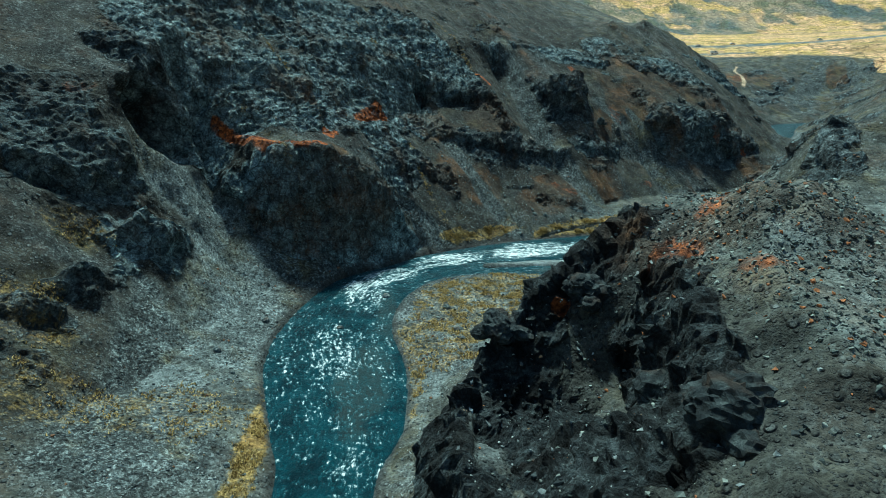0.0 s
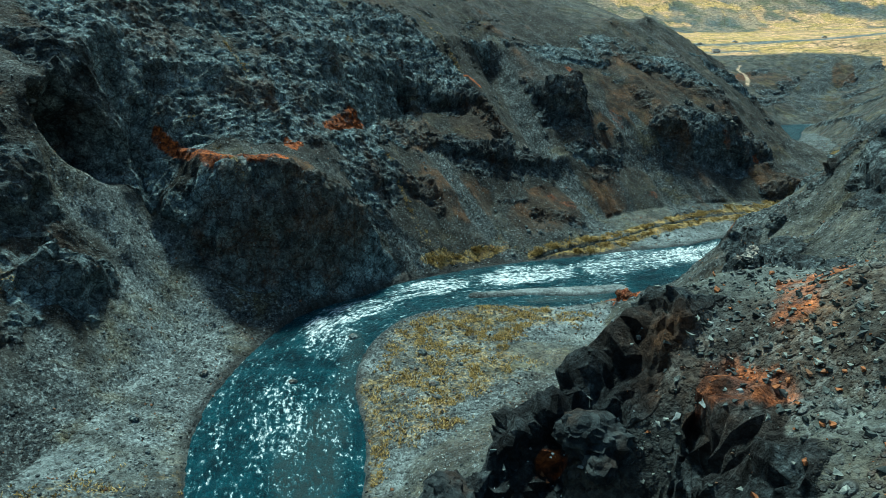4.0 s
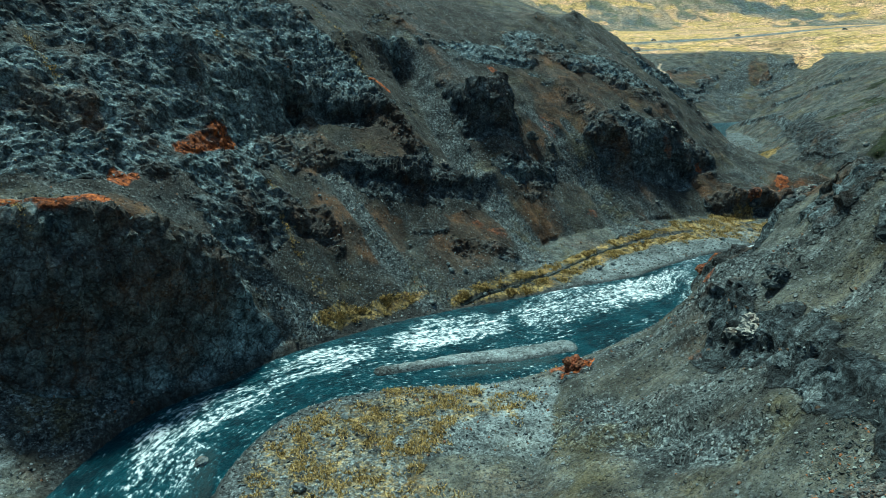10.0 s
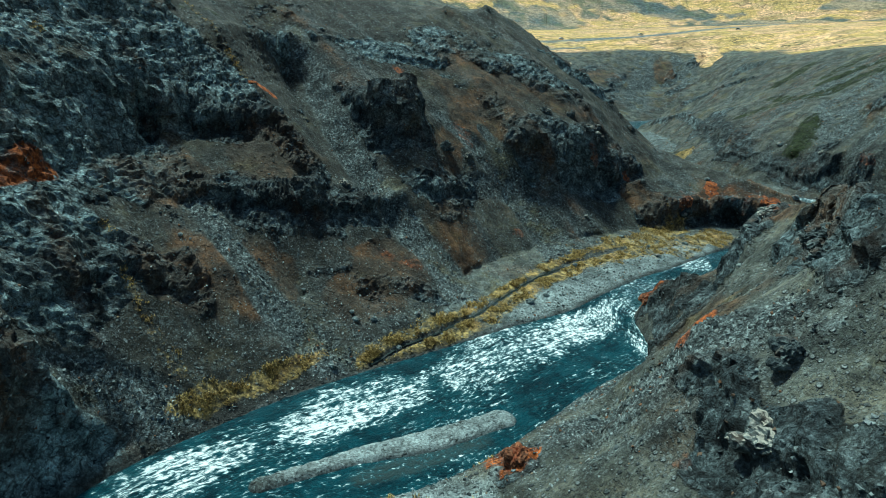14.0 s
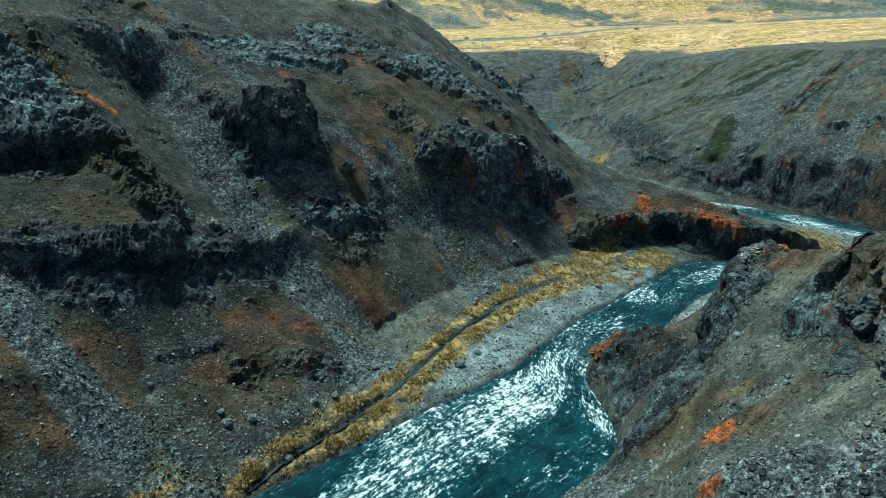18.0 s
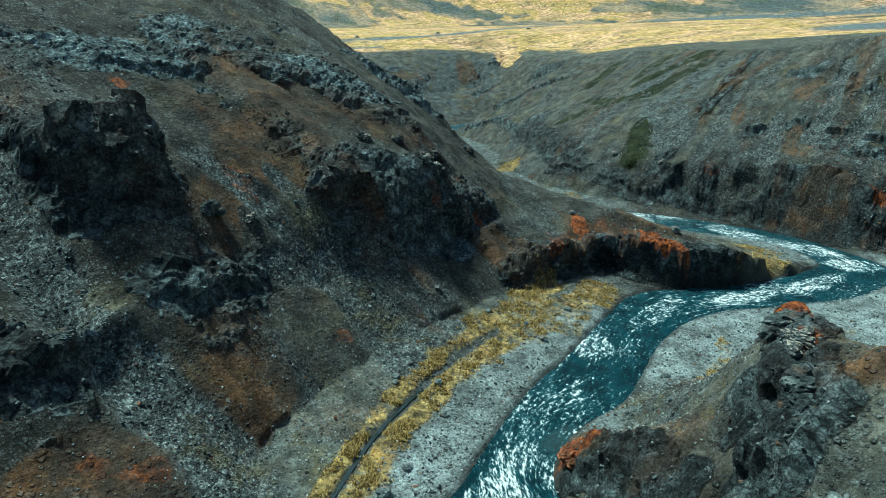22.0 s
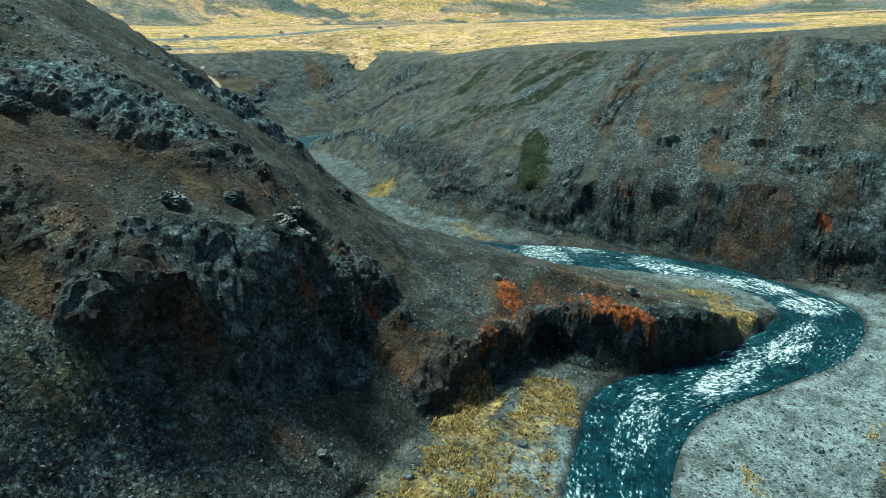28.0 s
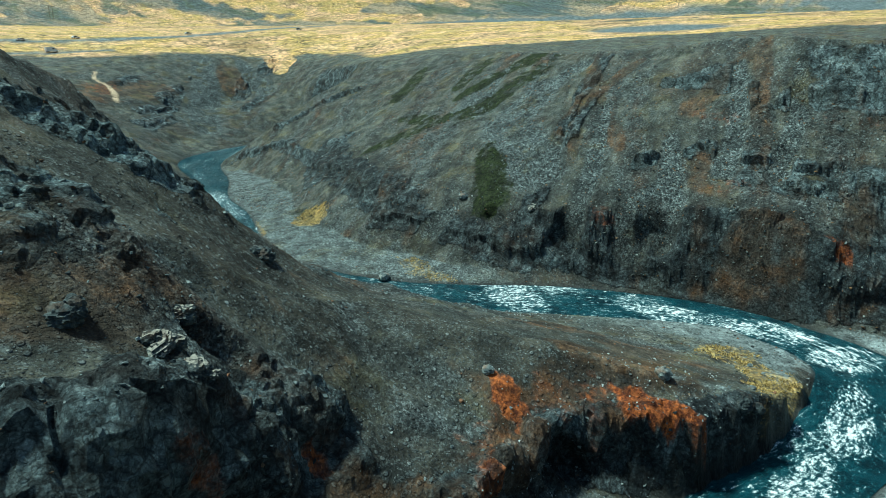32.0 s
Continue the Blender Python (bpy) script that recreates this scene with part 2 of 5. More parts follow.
    n.put(grains.inputs[0], n.cells(4.2, vector=None))
    coarse = n.math("MULTIPLY", n.band(grains.outputs[0], 0.2, 0.85, 0.5, 1.55), n.band(n.noise(7.0, 4, 0.75, seed=33), 0.34, 0.66, 0.6, 1.35))
    soft = n.band(n.noise(3.0, 7, 0.8, seed=34), 0.34, 0.66, 0.55, 1.5)
    even = n.math("MULTIPLY", n.attr("pebble"), 0.55)
    coarse = n.math("ADD", n.math("MULTIPLY", coarse, n.math("SUBTRACT", 1.0, even)), even)
    stony = n.math("MAXIMUM", n.attr("scree"), n.math("MULTIPLY", rock_mask, 0.6))
    n.put(scale.inputs["Scale"], n.math("ADD", n.math("MULTIPLY", coarse, stony), n.math("MULTIPLY", soft, n.math("SUBTRACT", 1.0, stony))))
    colour = scale.outputs["Vector"]
    blotch = n.tree.nodes.new("ShaderNodeVectorMath")
    blotch.operation = "SCALE"
    n.put(blotch.inputs[0], colour)
    n.put(blotch.inputs["Scale"], n.band(n.noise(0.3, 7, 0.72, seed=35), 0.34, 0.66, 0.5, 1.45))
    colour = blotch.outputs["Vector"]
    wet = n.attr("wet")
    colour = n.mix(n.math("MULTIPLY", wet, 0.75), colour, (0.012, 0.013, 0.012))
    height = n.math("ADD", n.math("ADD", lumps, n.math("MULTIPLY", fine, 0.45)), n.math("ADD", n.math("MULTIPLY", speck, n.band(n.attr("scree"), 0, 1, 0.06, 0.28)), n.math("MULTIPLY", n.math("MULTIPLY", n.noise(0.9, 8, 0.75, seed=31), rock_mask), 1.6)))
    return n.done(colour, n.band(wet, 0, 1, 0.93, 0.45), n.bump(height, 1.0, 0.75), spec=0.25)


def water_material():
    n = Nodes("river_water")
    uv = n.tree.nodes.new("ShaderNodeUVMap").outputs["UV"]
    streak = n.noise(1.0, 8, 0.66, vector=uv, stretch=(0.4, 1.4, 1))
    curl = n.noise(1.0, 7, 0.72, vector=uv, stretch=(1.5, 2.6, 1), seed=3)
    wide = n.noise(1.0, 3, 0.5, vector=uv, stretch=(0.1, 0.22, 1), seed=5)
    value = n.math("ADD", n.math("ADD", n.math("MULTIPLY", streak, 0.4), n.math("MULTIPLY", curl, 0.6)), n.math("MULTIPLY", n.attr("foam"), 0.095))
    value = n.math("ADD", value, n.math("MULTIPLY", n.math("SUBTRACT", wide, 0.5), 0.22))
    caps = n.noise(1.0, 8, 0.7, vector=uv, stretch=(1.5, 1.1, 1), seed=9)
    value = n.math("ADD", value, n.math("MULTIPLY", n.math("SUBTRACT", caps, 0.5), 0.3))
    foam = n.band(value, 0.565, 0.675)
    deep = n.mix(n.band(n.noise(0.35, 5, 0.6), 0.35, 0.65), (0.004, 0.017, 0.025), (0.01, 0.046, 0.062))
    deep = n.mix(n.attr("shallow"), deep, (0.05, 0.07, 0.068))
    deep = n.mix(n.band(value, 0.48, 0.64), deep, (0.024, 0.105, 0.13))
    colour = n.mix(foam, deep, (0.86, 0.93, 0.94))
    height = n.math("ADD", n.math("MULTIPLY", curl, 0.6), n.math("MULTIPLY", streak, 0.8))
    return n.done(colour, n.band(foam, 0, 1, 0.3, 0.8), n.bump(height, 0.9, 0.5), spec=0.06)


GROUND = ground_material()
WATER = water_material()

# ---- terrain: noise ----
def hash3(ix, iy, iz):
    n = (ix * 73856093) ^ (iy * 19349663) ^ (iz * 83492791)
    n = (n ^ (n >> 13)) * 1274126177
    n = n & 0x7FFFFFFF
    return ((n ^ (n >> 16)) & 0xFFFF) / 32767.5 - 1.0


def vnoise(x, y, z=None, seed=0):
    """Smooth value noise, -1 to 1, in the plane or in space."""
    fx, fy = np.floor(x), np.floor(y)
    ix, iy = fx.astype(np.int64), fy.astype(np.int64)
    u, v = x - fx, y - fy
    u, v = u * u * (3 - 2 * u), v * v * (3 - 2 * v)
    x0, y0 = (ix.min(), iy.min()) if ix.size else (0, 0)
    n, m = (ix.max() - x0 + 2, iy.max() - y0 + 2) if ix.size else (1, 1)
    table = n * m < 2 * ix.size

    def layer(k):
        if table:
            lattice = hash3(np.arange(x0, x0 + n)[:, None], np.arange(y0, y0 + m)[None, :], np.int64(k)).ravel()
            at = (ix - x0) * m + (iy - y0)
            p, q, r, s = lattice[at], lattice[at + m], lattice[at + 1], lattice[at + m + 1]
        else:
            p, q, r, s = hash3(ix, iy, k), hash3(ix + 1, iy, k), hash3(ix, iy + 1, k), hash3(ix + 1, iy + 1, k)
        a, b = p + (q - p) * u, r + (s - r) * u
        return a + (b - a) * v
    if z is None:
        return layer(seed * 1013)
    table = False
    fz = np.floor(z)
    iz, w = fz.astype(np.int64) + seed * 1013, z - fz
    w = w * w * (3 - 2 * w)
    return layer(iz) * (1 - w) + layer(iz + 1) * w


def fbm(x, y, z=None, octaves=4, gain=0.5, seed=0, ridged=False):
    total, amp, norm = 0.0, 1.0, 0.0
    for k in range(octaves):
        n = vnoise(x * 2.03 ** k, y * 2.03 ** k, None if z is None else z * 2.03 ** k, seed + k)
        n = 1 - 2 * np.abs(n) if ridged else n
        total, norm, amp = total + amp * n, norm + amp, amp * gain
    return total / norm


def facets(x, y, z, size, seed=0):
    """Tilted flat faces, as of broken rock: each point belongs to the nearest of many scattered seeds, and lies on its seed's plane."""
    x, y, z = x / size, y / size, z / size
    fx, fy, fz = np.floor(x).astype(np.int64), np.floor(y).astype(np.int64), np.floor(z).astype(np.int64)
    best, out = np.full(x.shape, 9e9), np.zeros(x.shape)
    for i in (-1, 0, 1):
        for j in (-1, 0, 1):
            for k in (-1, 0, 1):
                a, b, c = fx + i, fy + j, fz + k + seed * 131
                dx = x - (fx + i + 0.5 + 0.5 * hash3(a, b, c))
                dy = y - (fy + j + 0.5 + 0.5 * hash3(a + 71, b, c))
                dz = z - (fz + k + 0.5 + 0.5 * hash3(a, b + 57, c))
                d = dx * dx + dy * dy + dz * dz
                near = d < best
                tilt = hash3(a + 13, b + 5, c) * dx + hash3(a, b + 29, c + 3) * dy + hash3(a + 3, b, c + 17) * dz + 0.45 * hash3(a + 9, b + 9, c)
                best, out = np.where(near, d, best), np.where(near, tilt, out)
    return out * size


def smooth(a, b, v):
    t = np.clip((v - a) / (b - a), 0, 1)
    return t * t * (3 - 2 * t)


# ---- terrain: the river's banks, as pairs (left bank, right bank), upper and lower reach ----
REACH_LOW = [(-16, -55, -6, -55), (-13, -20, -4, -20), (-13, 20, -4, 20), (-14, 43, -6, 43), (-16.5, 52, -4, 53), (-21, 66, -4.5, 65), (-21, 79, -7, 76), (-17, 94, -6, 87),
             (-9, 102, -1, 95.5), (-2, 109, 9, 99), (13, 118, 21, 99.5), (29, 124, 31, 103.5), (41, 128.5, 44, 111), (52, 132, 55, 116),
             (60, 136.5, 60.6, 129), (69, 141.5, 69, 134), (79, 145.5, 78, 135.5), (94, 152, 94, 143), (106, 155.5, 107, 145)]
REACH_HIGH = [(124, 149, 121, 141), (143, 147, 137, 136.5), (149, 149.5, 154, 139), (152, 155, 160, 150), (153.5, 163, 162, 165),
              (145, 182, 156, 187), (138, 196, 147, 202), (132, 215, 141, 214), (127, 232, 138, 230), (128, 250, 140, 247),
              (145, 280, 156, 276), (156, 300, 165, 297), (172, 325, 180, 318), (186, 356, 195, 343), (203, 372, 211, 355),
              (235, 378, 232, 364), (275, 372, 265, 358)]
LEVELS = [9.3, 9.3, 9.2, 9.2, 9.1, 9.0, 9.0, 8.9, 8.7, 8.5, 8.0, 7.5, 7.2, 7.0, 6.8, 6.6, 6.4, 6.1, 5.8,
          5.4, 5.0, 4.7, 4.5, 4.2, 3.8, 3.6, 3.5, 3.4, 3.3, 3.2, 3.1, 3.0, 2.8, 2.7, 2.6, 2.5]


def spline(points, steps):
    """Catmull-Rom through the rows of points, steps a span."""
    p = np.vstack([2 * points[0] - points[1], points, 2 * points[-1] - points[-2]])
    t = np.arange(steps)[:, None] / steps
    out = []
    for a, b, c, d in zip(p, p[1:], p[2:], p[3:]):
        out.append(0.5 * (2 * b + (c - a) * t + (2 * a - 5 * b + 4 * c - d) * t ** 2 + (3 * b - a - 3 * c + d) * t ** 3))
    return np.vstack(out + [points[-1:]])


RIVER = spline(np.hstack([np.array(REACH_LOW + REACH_HIGH, float), np.array(LEVELS)[:, None]]), 40)

# signed depth into the river, on a half-metre map: positive in the water
RX0, RY0, RN, RM = -70, -60, 740, 940
river_map = np.full((RN, RM), -60.0)
level_map = np.full((RN, RM), 6.0)
for c in np.linspace(-1.2, 2.2, 200):
    px, py = RIVER[:, 0] * (1 - c) + RIVER[:, 2] * c, RIVER[:, 1] * (1 - c) + RIVER[:, 3] * c
    wide = np.hypot(RIVER[:, 0] - RIVER[:, 2], RIVER[:, 1] - RIVER[:, 3])
    gx, gy = ((px - RX0) * 2).astype(int), ((py - RY0) * 2).astype(int)
    ok = (gx >= 0) & (gy >= 0) & (gx < RN) & (gy < RM)
    depth = (min(c, 1 - c) * wide)[ok]
    gx, gy = gx[ok], gy[ok]
    better = depth > river_map[gx, gy]
    np.maximum.at(river_map, (gx, gy), depth)
    level_map[gx[better], gy[better]] = RIVER[ok, 4][better]
for _ in range(6):
    hole = river_map < -59
    for sx, sy in ((1, 0), (-1, 0), (0, 1), (0, -1)):
        near = np.roll(river_map, (sx, sy), (0, 1))
        fill = hole & (near > -59) & (river_map < -59)
        river_map[fill], level_map[fill] = near[fill] - 0.3, np.roll(level_map, (sx, sy), (0, 1))[fill]


def sample(grid, x0, y0, step, x, y):
    """Bilinear reading of a map."""
    n, m = grid.shape
    gx, gy = np.clip((x - x0) / step, 0, n - 1.001), np.clip((y - y0) / step, 0, m - 1.001)
    i, j = gx.astype(int), gy.astype(int)
    u, v = gx - i, gy - j
    return (grid[i, j] * (1 - u) + grid[i + 1, j] * u) * (1 - v) + (grid[i, j + 1] * (1 - u) + grid[i + 1, j + 1] * u) * v


# ---- terrain: crests, ledges and feet of the slopes (x, y, z) ----
LINES_LEFT = [
    [(-35, 30, 17), (-34, 45, 15), (-32, 56, 12), (-30, 70, 11.5), (-27, 84, 11), (-18, 95.5, 10.5), (-10, 103.5, 9.8), (-3, 110.5, 9.5)],
    [(-44, 70, 22), (-40, 78, 22), (-36, 87, 22)],
    [(-58, 60, 34), (-52, 72, 31), (-49, 80, 33), (-46, 90, 41), (-45, 107, 49)],
    [(-30, 85, 12.5), (-34, 92, 18), (-40, 100, 27), (-43, 103, 30)],
    [(-34, 95, 22), (-29, 94.5, 17), (-24, 94, 13), (-19, 96.5, 10.8)],
    [(-33, 101, 31), (-26, 99, 30.5), (-19.5, 102, 29.6), (-15, 105, 27), (-11.5, 108.5, 22.6), (-7.5, 109, 18)],
    [(-34, 113, 41), (-30, 128, 46), (-18, 135, 46.5)],
    [(-10, 132, 30), (-4.6, 125, 22), (3, 121, 13)],
]
LINES_MAIN = [
    [(5, 116.5, 9.5), (14, 121.5, 9.5), (29, 128, 9.3), (36, 136, 9.5), (39, 145, 9.5), (50, 152, 9.5), (62, 157, 9.5), (75, 161, 9), (88, 163, 8.5)],
    [(-11.5, 135, 32), (-7, 146, 31), (-5, 155, 32), (13, 156, 33)],
    [(-18, 142, 46), (0.5, 159, 38), (9, 163, 38.5)],
    [(30, 168, 37.5), (36, 170, 38.5)],
    [(12, 186, 43), (15, 178, 36.5), (20, 167, 29.5), (24.8, 159, 23.3), (29, 148, 15.5)],
    [(-50, 125, 62), (-18, 161, 51), (4, 173, 48), (19, 188, 46.5), (41, 198, 45), (50, 198, 46)],
    [(13, 132, 13), (14.4, 138.7, 18), (15.5, 145.5, 26)],
    [(25.7, 141.3, 14.3), (20.4, 143.6, 19.3), (24, 149, 21), (37, 159, 22.6), (45, 161.5, 19.5)],
    [(48, 163, 20), (53, 171, 25), (59, 172.5, 27), (66, 176, 30.5), (72, 173, 28), (75, 174, 28.5), (80, 176, 24)],
    [(54, 164, 15.5), (61, 165.5, 16), (72, 168, 15.5), (80, 171, 15)],
    [(56, 214, 54), (66, 202, 45), (72.5, 193, 39.5), (78, 189, 35), (86, 186, 28.2), (94.4, 187.8, 23.5), (101.7, 187.5, 20.3), (106, 180, 18.2), (109.5, 172.5, 17.2), (114.5, 162.5, 14.9), (123, 151, 11.2), (131, 147.6, 8.5), (142, 149.5, 6)],
    [(66, 215, 54.5), (85, 235, 48.5), (97, 244, 43.5), (106, 246, 37.5), (115, 249, 27), (125, 253, 6)],
    [(80, 204.6, 42.5), (90, 203, 36.5), (97, 202, 30), (102, 205, 23), (109, 210, 18), (115.5, 221, 14), (121, 223, 5)],
    [(105, 192, 17.6), (113, 195, 15.2), (119.4, 197, 13.2), (124, 199.5, 9), (128, 201, 5)],
    [(117, 183, 14), (125, 188, 11.3), (130, 190.5, 7), (133, 192, 5)],
    [(88, 166, 12.3), (92.3, 165, 12), (100.5, 165.8, 12.4), (106.5, 164.6, 12.8), (108.8, 161.8, 12.7), (111, 157.5, 12.3), (113.5, 154, 12), (118.5, 152.2, 11.5), (123.5, 150.3, 11)],
    [(83.5, 163, 8), (89.8, 162.8, 8), (93, 162.6, 8), (98, 163.4, 8), (103.3, 162.2, 7.6), (105, 160.6, 7.2), (107.2, 157.2, 6.6), (109.4, 154.8, 6.3)],
]
LINES_NEAR = [
    [(-3, 18, 11), (-3.5, 30, 11), (-3, 40, 10.5), (-1.5, 50, 10.2), (0, 60, 10), (8, 68, 10.5), (18, 78, 10), (23, 84, 9.5), (26, 93, 9.3), (29, 100, 9)],
    [(0.5, 10, 27), (0.6, 22, 27), (1.2, 30, 28), (3, 32.3, 30.2), (8.4, 34.4, 33), (12.5, 38.8, 34), (14.7, 38, 35.8), (17.2, 37.4, 36.2), (18.5, 34, 37.8)],
    [(9, 24, 29), (8, 28, 26.6), (4, 27, 25.5)],
    [(-1.2, 18, 22), (-1, 31, 23.5), (1.5, 37, 20), (6, 42, 19)],
    [(9, 5, 34), (11.5, 20, 33.2), (12.3, 26, 33.6), (14.5, 31, 35)],
    [(14, 18, 35), (15.8, 28, 36.1), (18.7, 32.5, 38), (24, 38, 37)],
    [(12, 42, 27), (18, 46, 26), (24, 51, 25), (19, 58, 17), (13, 60, 12)],
    [(27, 44, 31), (34, 52, 30), (40, 62, 30), (46, 71, 31), (52, 81, 35), (54, 89, 34.3), (61.5, 100, 31.5), (65, 107.6, 27.8), (70, 115, 24.8), (78, 118.5, 23), (84, 121, 18.5), (89, 123.5, 9)],
    [(29.3, 55, 25.6), (34, 63, 24.8), (38.4, 73.5, 23.7), (43.5, 79, 25.6), (47, 90, 26.7), (43, 94, 23.5), (44.5, 99, 18)],
    [(27, 65.6, 17.2), (30, 78.5, 13.7), (31, 90, 12.4), (43, 104, 12), (50, 110, 9.5)],
    [(36, 79, 18.5), (36.7, 87, 16.3)],
    [(57.4, 101.2, 23.3), (59, 107.7, 23.7), (62.2, 109.5, 24.2), (65, 113.4, 24.1), (67.9, 114.1, 25)],
    [(57.6, 108.5, 20.4), (60, 115.8, 13.3)],
    [(63.6, 115.7, 17), (62.6, 118.5, 15), (62.6, 122, 15.6), (63.4, 127, 12.8), (63.8, 130, 10)],
    [(61.7, 103.9, 28.3), (60.2, 98.8, 29.7), (54.4, 92.5, 29)],
    [(54.2, 109.6, 15), (50.8, 107.5, 13)],
    [(70, 122, 13), (74, 127, 8), (70, 131, 6.8)],
    [(9.6, 30.5, 27.6), (10.2, 28, 27.8), (9.4, 24.5, 28)],
    [(11.9, 32, 30.6), (12.6, 32.6, 33.2), (13.2, 31.4, 33.9), (14.7, 29, 34.9)],
]
LINES_FAR = [
    [(172, 90, 8), (168, 115, 6.5), (163, 135, 5.5), (161, 150, 5.2), (163.5, 165, 5), (161, 180, 5), (156, 192, 5), (152, 208, 5), (151, 231, 4.8), (160, 262, 4.8), (180, 287, 4.5), (188, 315, 4), (195, 340, 4)],
    [(195, 344, 4), (199, 337, 7.7), (208.5, 324, 19), (220, 318, 26.4), (235, 310, 35), (248, 303, 39.5)],
    [(214, 352, 4), (225, 353, 6), (250, 362, 12), (275, 378, 20)],
    [(165, 150, 16), (167, 158, 19.5), (169, 175, 18), (163, 190, 15.5), (165, 214, 16), (164, 236, 15), (178, 256, 17)],
    [(176, 143, 26.7), (176, 166, 26), (180, 186, 27), (178, 226, 23), (189, 259, 21), (201, 278, 22)],
    [(190, 130, 46), (193, 157, 45.4), (199, 166, 46.5), (204, 176, 45.6), (218.6, 215, 42.5), (240, 250, 43), (255, 293, 41.8), (270, 340, 38), (285, 380, 34)],
    [(150, 420, 31), (175, 450, 34), (200, 460, 36), (230, 468, 39.5), (260, 472, 42), (279, 455, 40), (287, 412, 28), (302, 420, 37), (305, 378, 38)],
    [(200, 384, 6), (225, 392, 8), (240, 405, 14), (262, 426, 20), (276, 405, 22), (262, 395, 17)],
]
LINES_PLAIN = [
    [(120, 490, 39), (195, 492, 41), (262, 484, 43.5), (315, 460, 44), (340, 400, 43), (325, 330, 44), (300, 230, 44), (280, 150, 46), (260, 70, 50)],
    [(100, 540, 46), (250, 530, 50), (330, 490, 50), (400, 430, 54), (441, 300, 54), (400, 100, 58)],
    [(100, 700, 58), (300, 680, 60), (480, 600, 64), (560, 400, 66), (560, 100, 68)],
    [(-40, 220, 80), (0, 260, 84), (40, 262, 68), (72, 262, 56), (99, 271, 46), (118, 275, 30)],
    [(-120, 60, 70), (-110, 150, 92), (-60, 240, 100), (0, 330, 92), (60, 330, 66), (100, 320, 46), (135, 310, 20)],
    [(120, 105, 7), (140, 120, 5.6), (105, 112, 7), (150, 80, 8)],
    [(52, 81, 35), (62, 80, 37.5), (80, 76, 36), (88, 95, 22), (95, 110, 9)],
    [(125, 124, 5.6), (100, 126, 5.8), (85, 130, 6.8)],
]


def rasterise(lines, x0, y0, step, n, m, fixed, value):
    for line in lines:
        for (ax, ay, az), (bx, by, bz) in zip(line, line[1:]):
            k = int(max(abs(bx - ax), abs(by - ay)) / step * 2) + 2
            t = np.linspace(0, 1, k)
            i = np.round((ax + (bx - ax) * t - x0) / step).astype(int)
            j = np.round((ay + (by - ay) * t - y0) / step).astype(int)
            ok = (i >= 0) & (j >= 0) & (i < n) & (j < m)
            fixed[i[ok], j[ok]] = True
            value[i[ok], j[ok]] = (az + (bz - az) * t)[ok]


def relax(h, fixed, value, rounds):
    for _ in range(rounds):
        p = np.pad(h, 1, mode="edge")
        h = 0.25 * (p[:-2, 1:-1] + p[2:, 1:-1] + p[1:-1, :-2] + p[1:-1, 2:])
        h[fixed] = value[fixed]
    return h


def membrane(lines, x0, y0, step, n, m, start=None):
    """The surface stretched over the lines, from a coarse grid to a fine one."""
    h = np.full((n // 8 + 1, m // 8 + 1), 40.0) if start is None else start
    for k in ((8, 4, 2, 1) if start is None else (1,)):
        nn, mm = n // k + 1, m // k + 1
        fixed, value = np.zeros((nn, mm), bool), np.zeros((nn, mm))
        rasterise(lines, x0, y0, step * k, nn, mm, fixed, value)
        if h.shape != (nn, mm):
            gx, gy = np.meshgrid(np.linspace(0, h.shape[0] - 1, nn), np.linspace(0, h.shape[1] - 1, mm), indexing="ij")
            h = sample(h, 0, 0, 1, gx, gy)
        h = relax(h, fixed, value, 400 if k == 8 else 160 if start is None else 260)
    return h


ALL_LINES = LINES_LEFT + LINES_MAIN + LINES_NEAR + LINES_FAR + LINES_PLAIN
BANKS = [[(a, b, z + 0.25) for a, b, _, _, z in RIVER[::8]], [(c, d, z + 0.25) for _, _, c, d, z in RIVER[::8]]]
GX0, GY0, GN, GM = -200, -80, 200, 260
coarse = membrane(ALL_LINES + BANKS, GX0, GY0, 4.0, GN, GM)
NX0, NY0, NN, NM = -70, 0, 380, 420
nx, ny = np.meshgrid(NX0 + np.arange(NN + 1.0), NY0 + np.arange(NM + 1.0), indexing="ij")
near_map = membrane(ALL_LINES + BANKS, NX0, NY0, 1.0, NN, NM, start=sample(coarse, GX0, GY0, 4.0, nx, ny))


def base_height(x, y):
    """Height of the land without its crags and stones."""
    far = sample(coarse, GX0, GY0, 4.0, x, y)
    near = sample(near_map, NX0, NY0, 1.0, x, y)
    edge = np.minimum(np.minimum(x - NX0, NX0 + NN - x), np.minimum(y - NY0, NY0 + NM - y))
    w = smooth(0, 12, edge)
    h = far * (1 - w) + near * w
    d = np.hypot(x - 60, y - 140)
    out = smooth(560, 900, d)
    hill = 62 + 0.27 * np.maximum(d - 640, 0) + 0.00012 * np.maximum(d - 640, 0) ** 2
    hill += (22 * fbm(x / 260, y / 260, octaves=4, seed=41) + 14 * fbm(x / 130, y / 130, octaves=3, seed=45, ridged=True)) * smooth(640, 1000, d)
    return h * (1 - out) + np.minimum(hill, 900) * out

# ---- terrain: crags, chutes and patches on the slopes ----
def blob(x, y, cx, cy, rx, ry, turn):
    """1 inside a ragged ellipse, 0 outside."""
    a = radians(turn)
    u, v = (x - cx) * math.cos(a) + (y - cy) * math.sin(a), -(x - cx) * math.sin(a) + (y - cy) * math.cos(a)
    return np.clip(1.35 - np.sqrt((u / rx) ** 2 + (v / ry) ** 2), -0.5, 1)


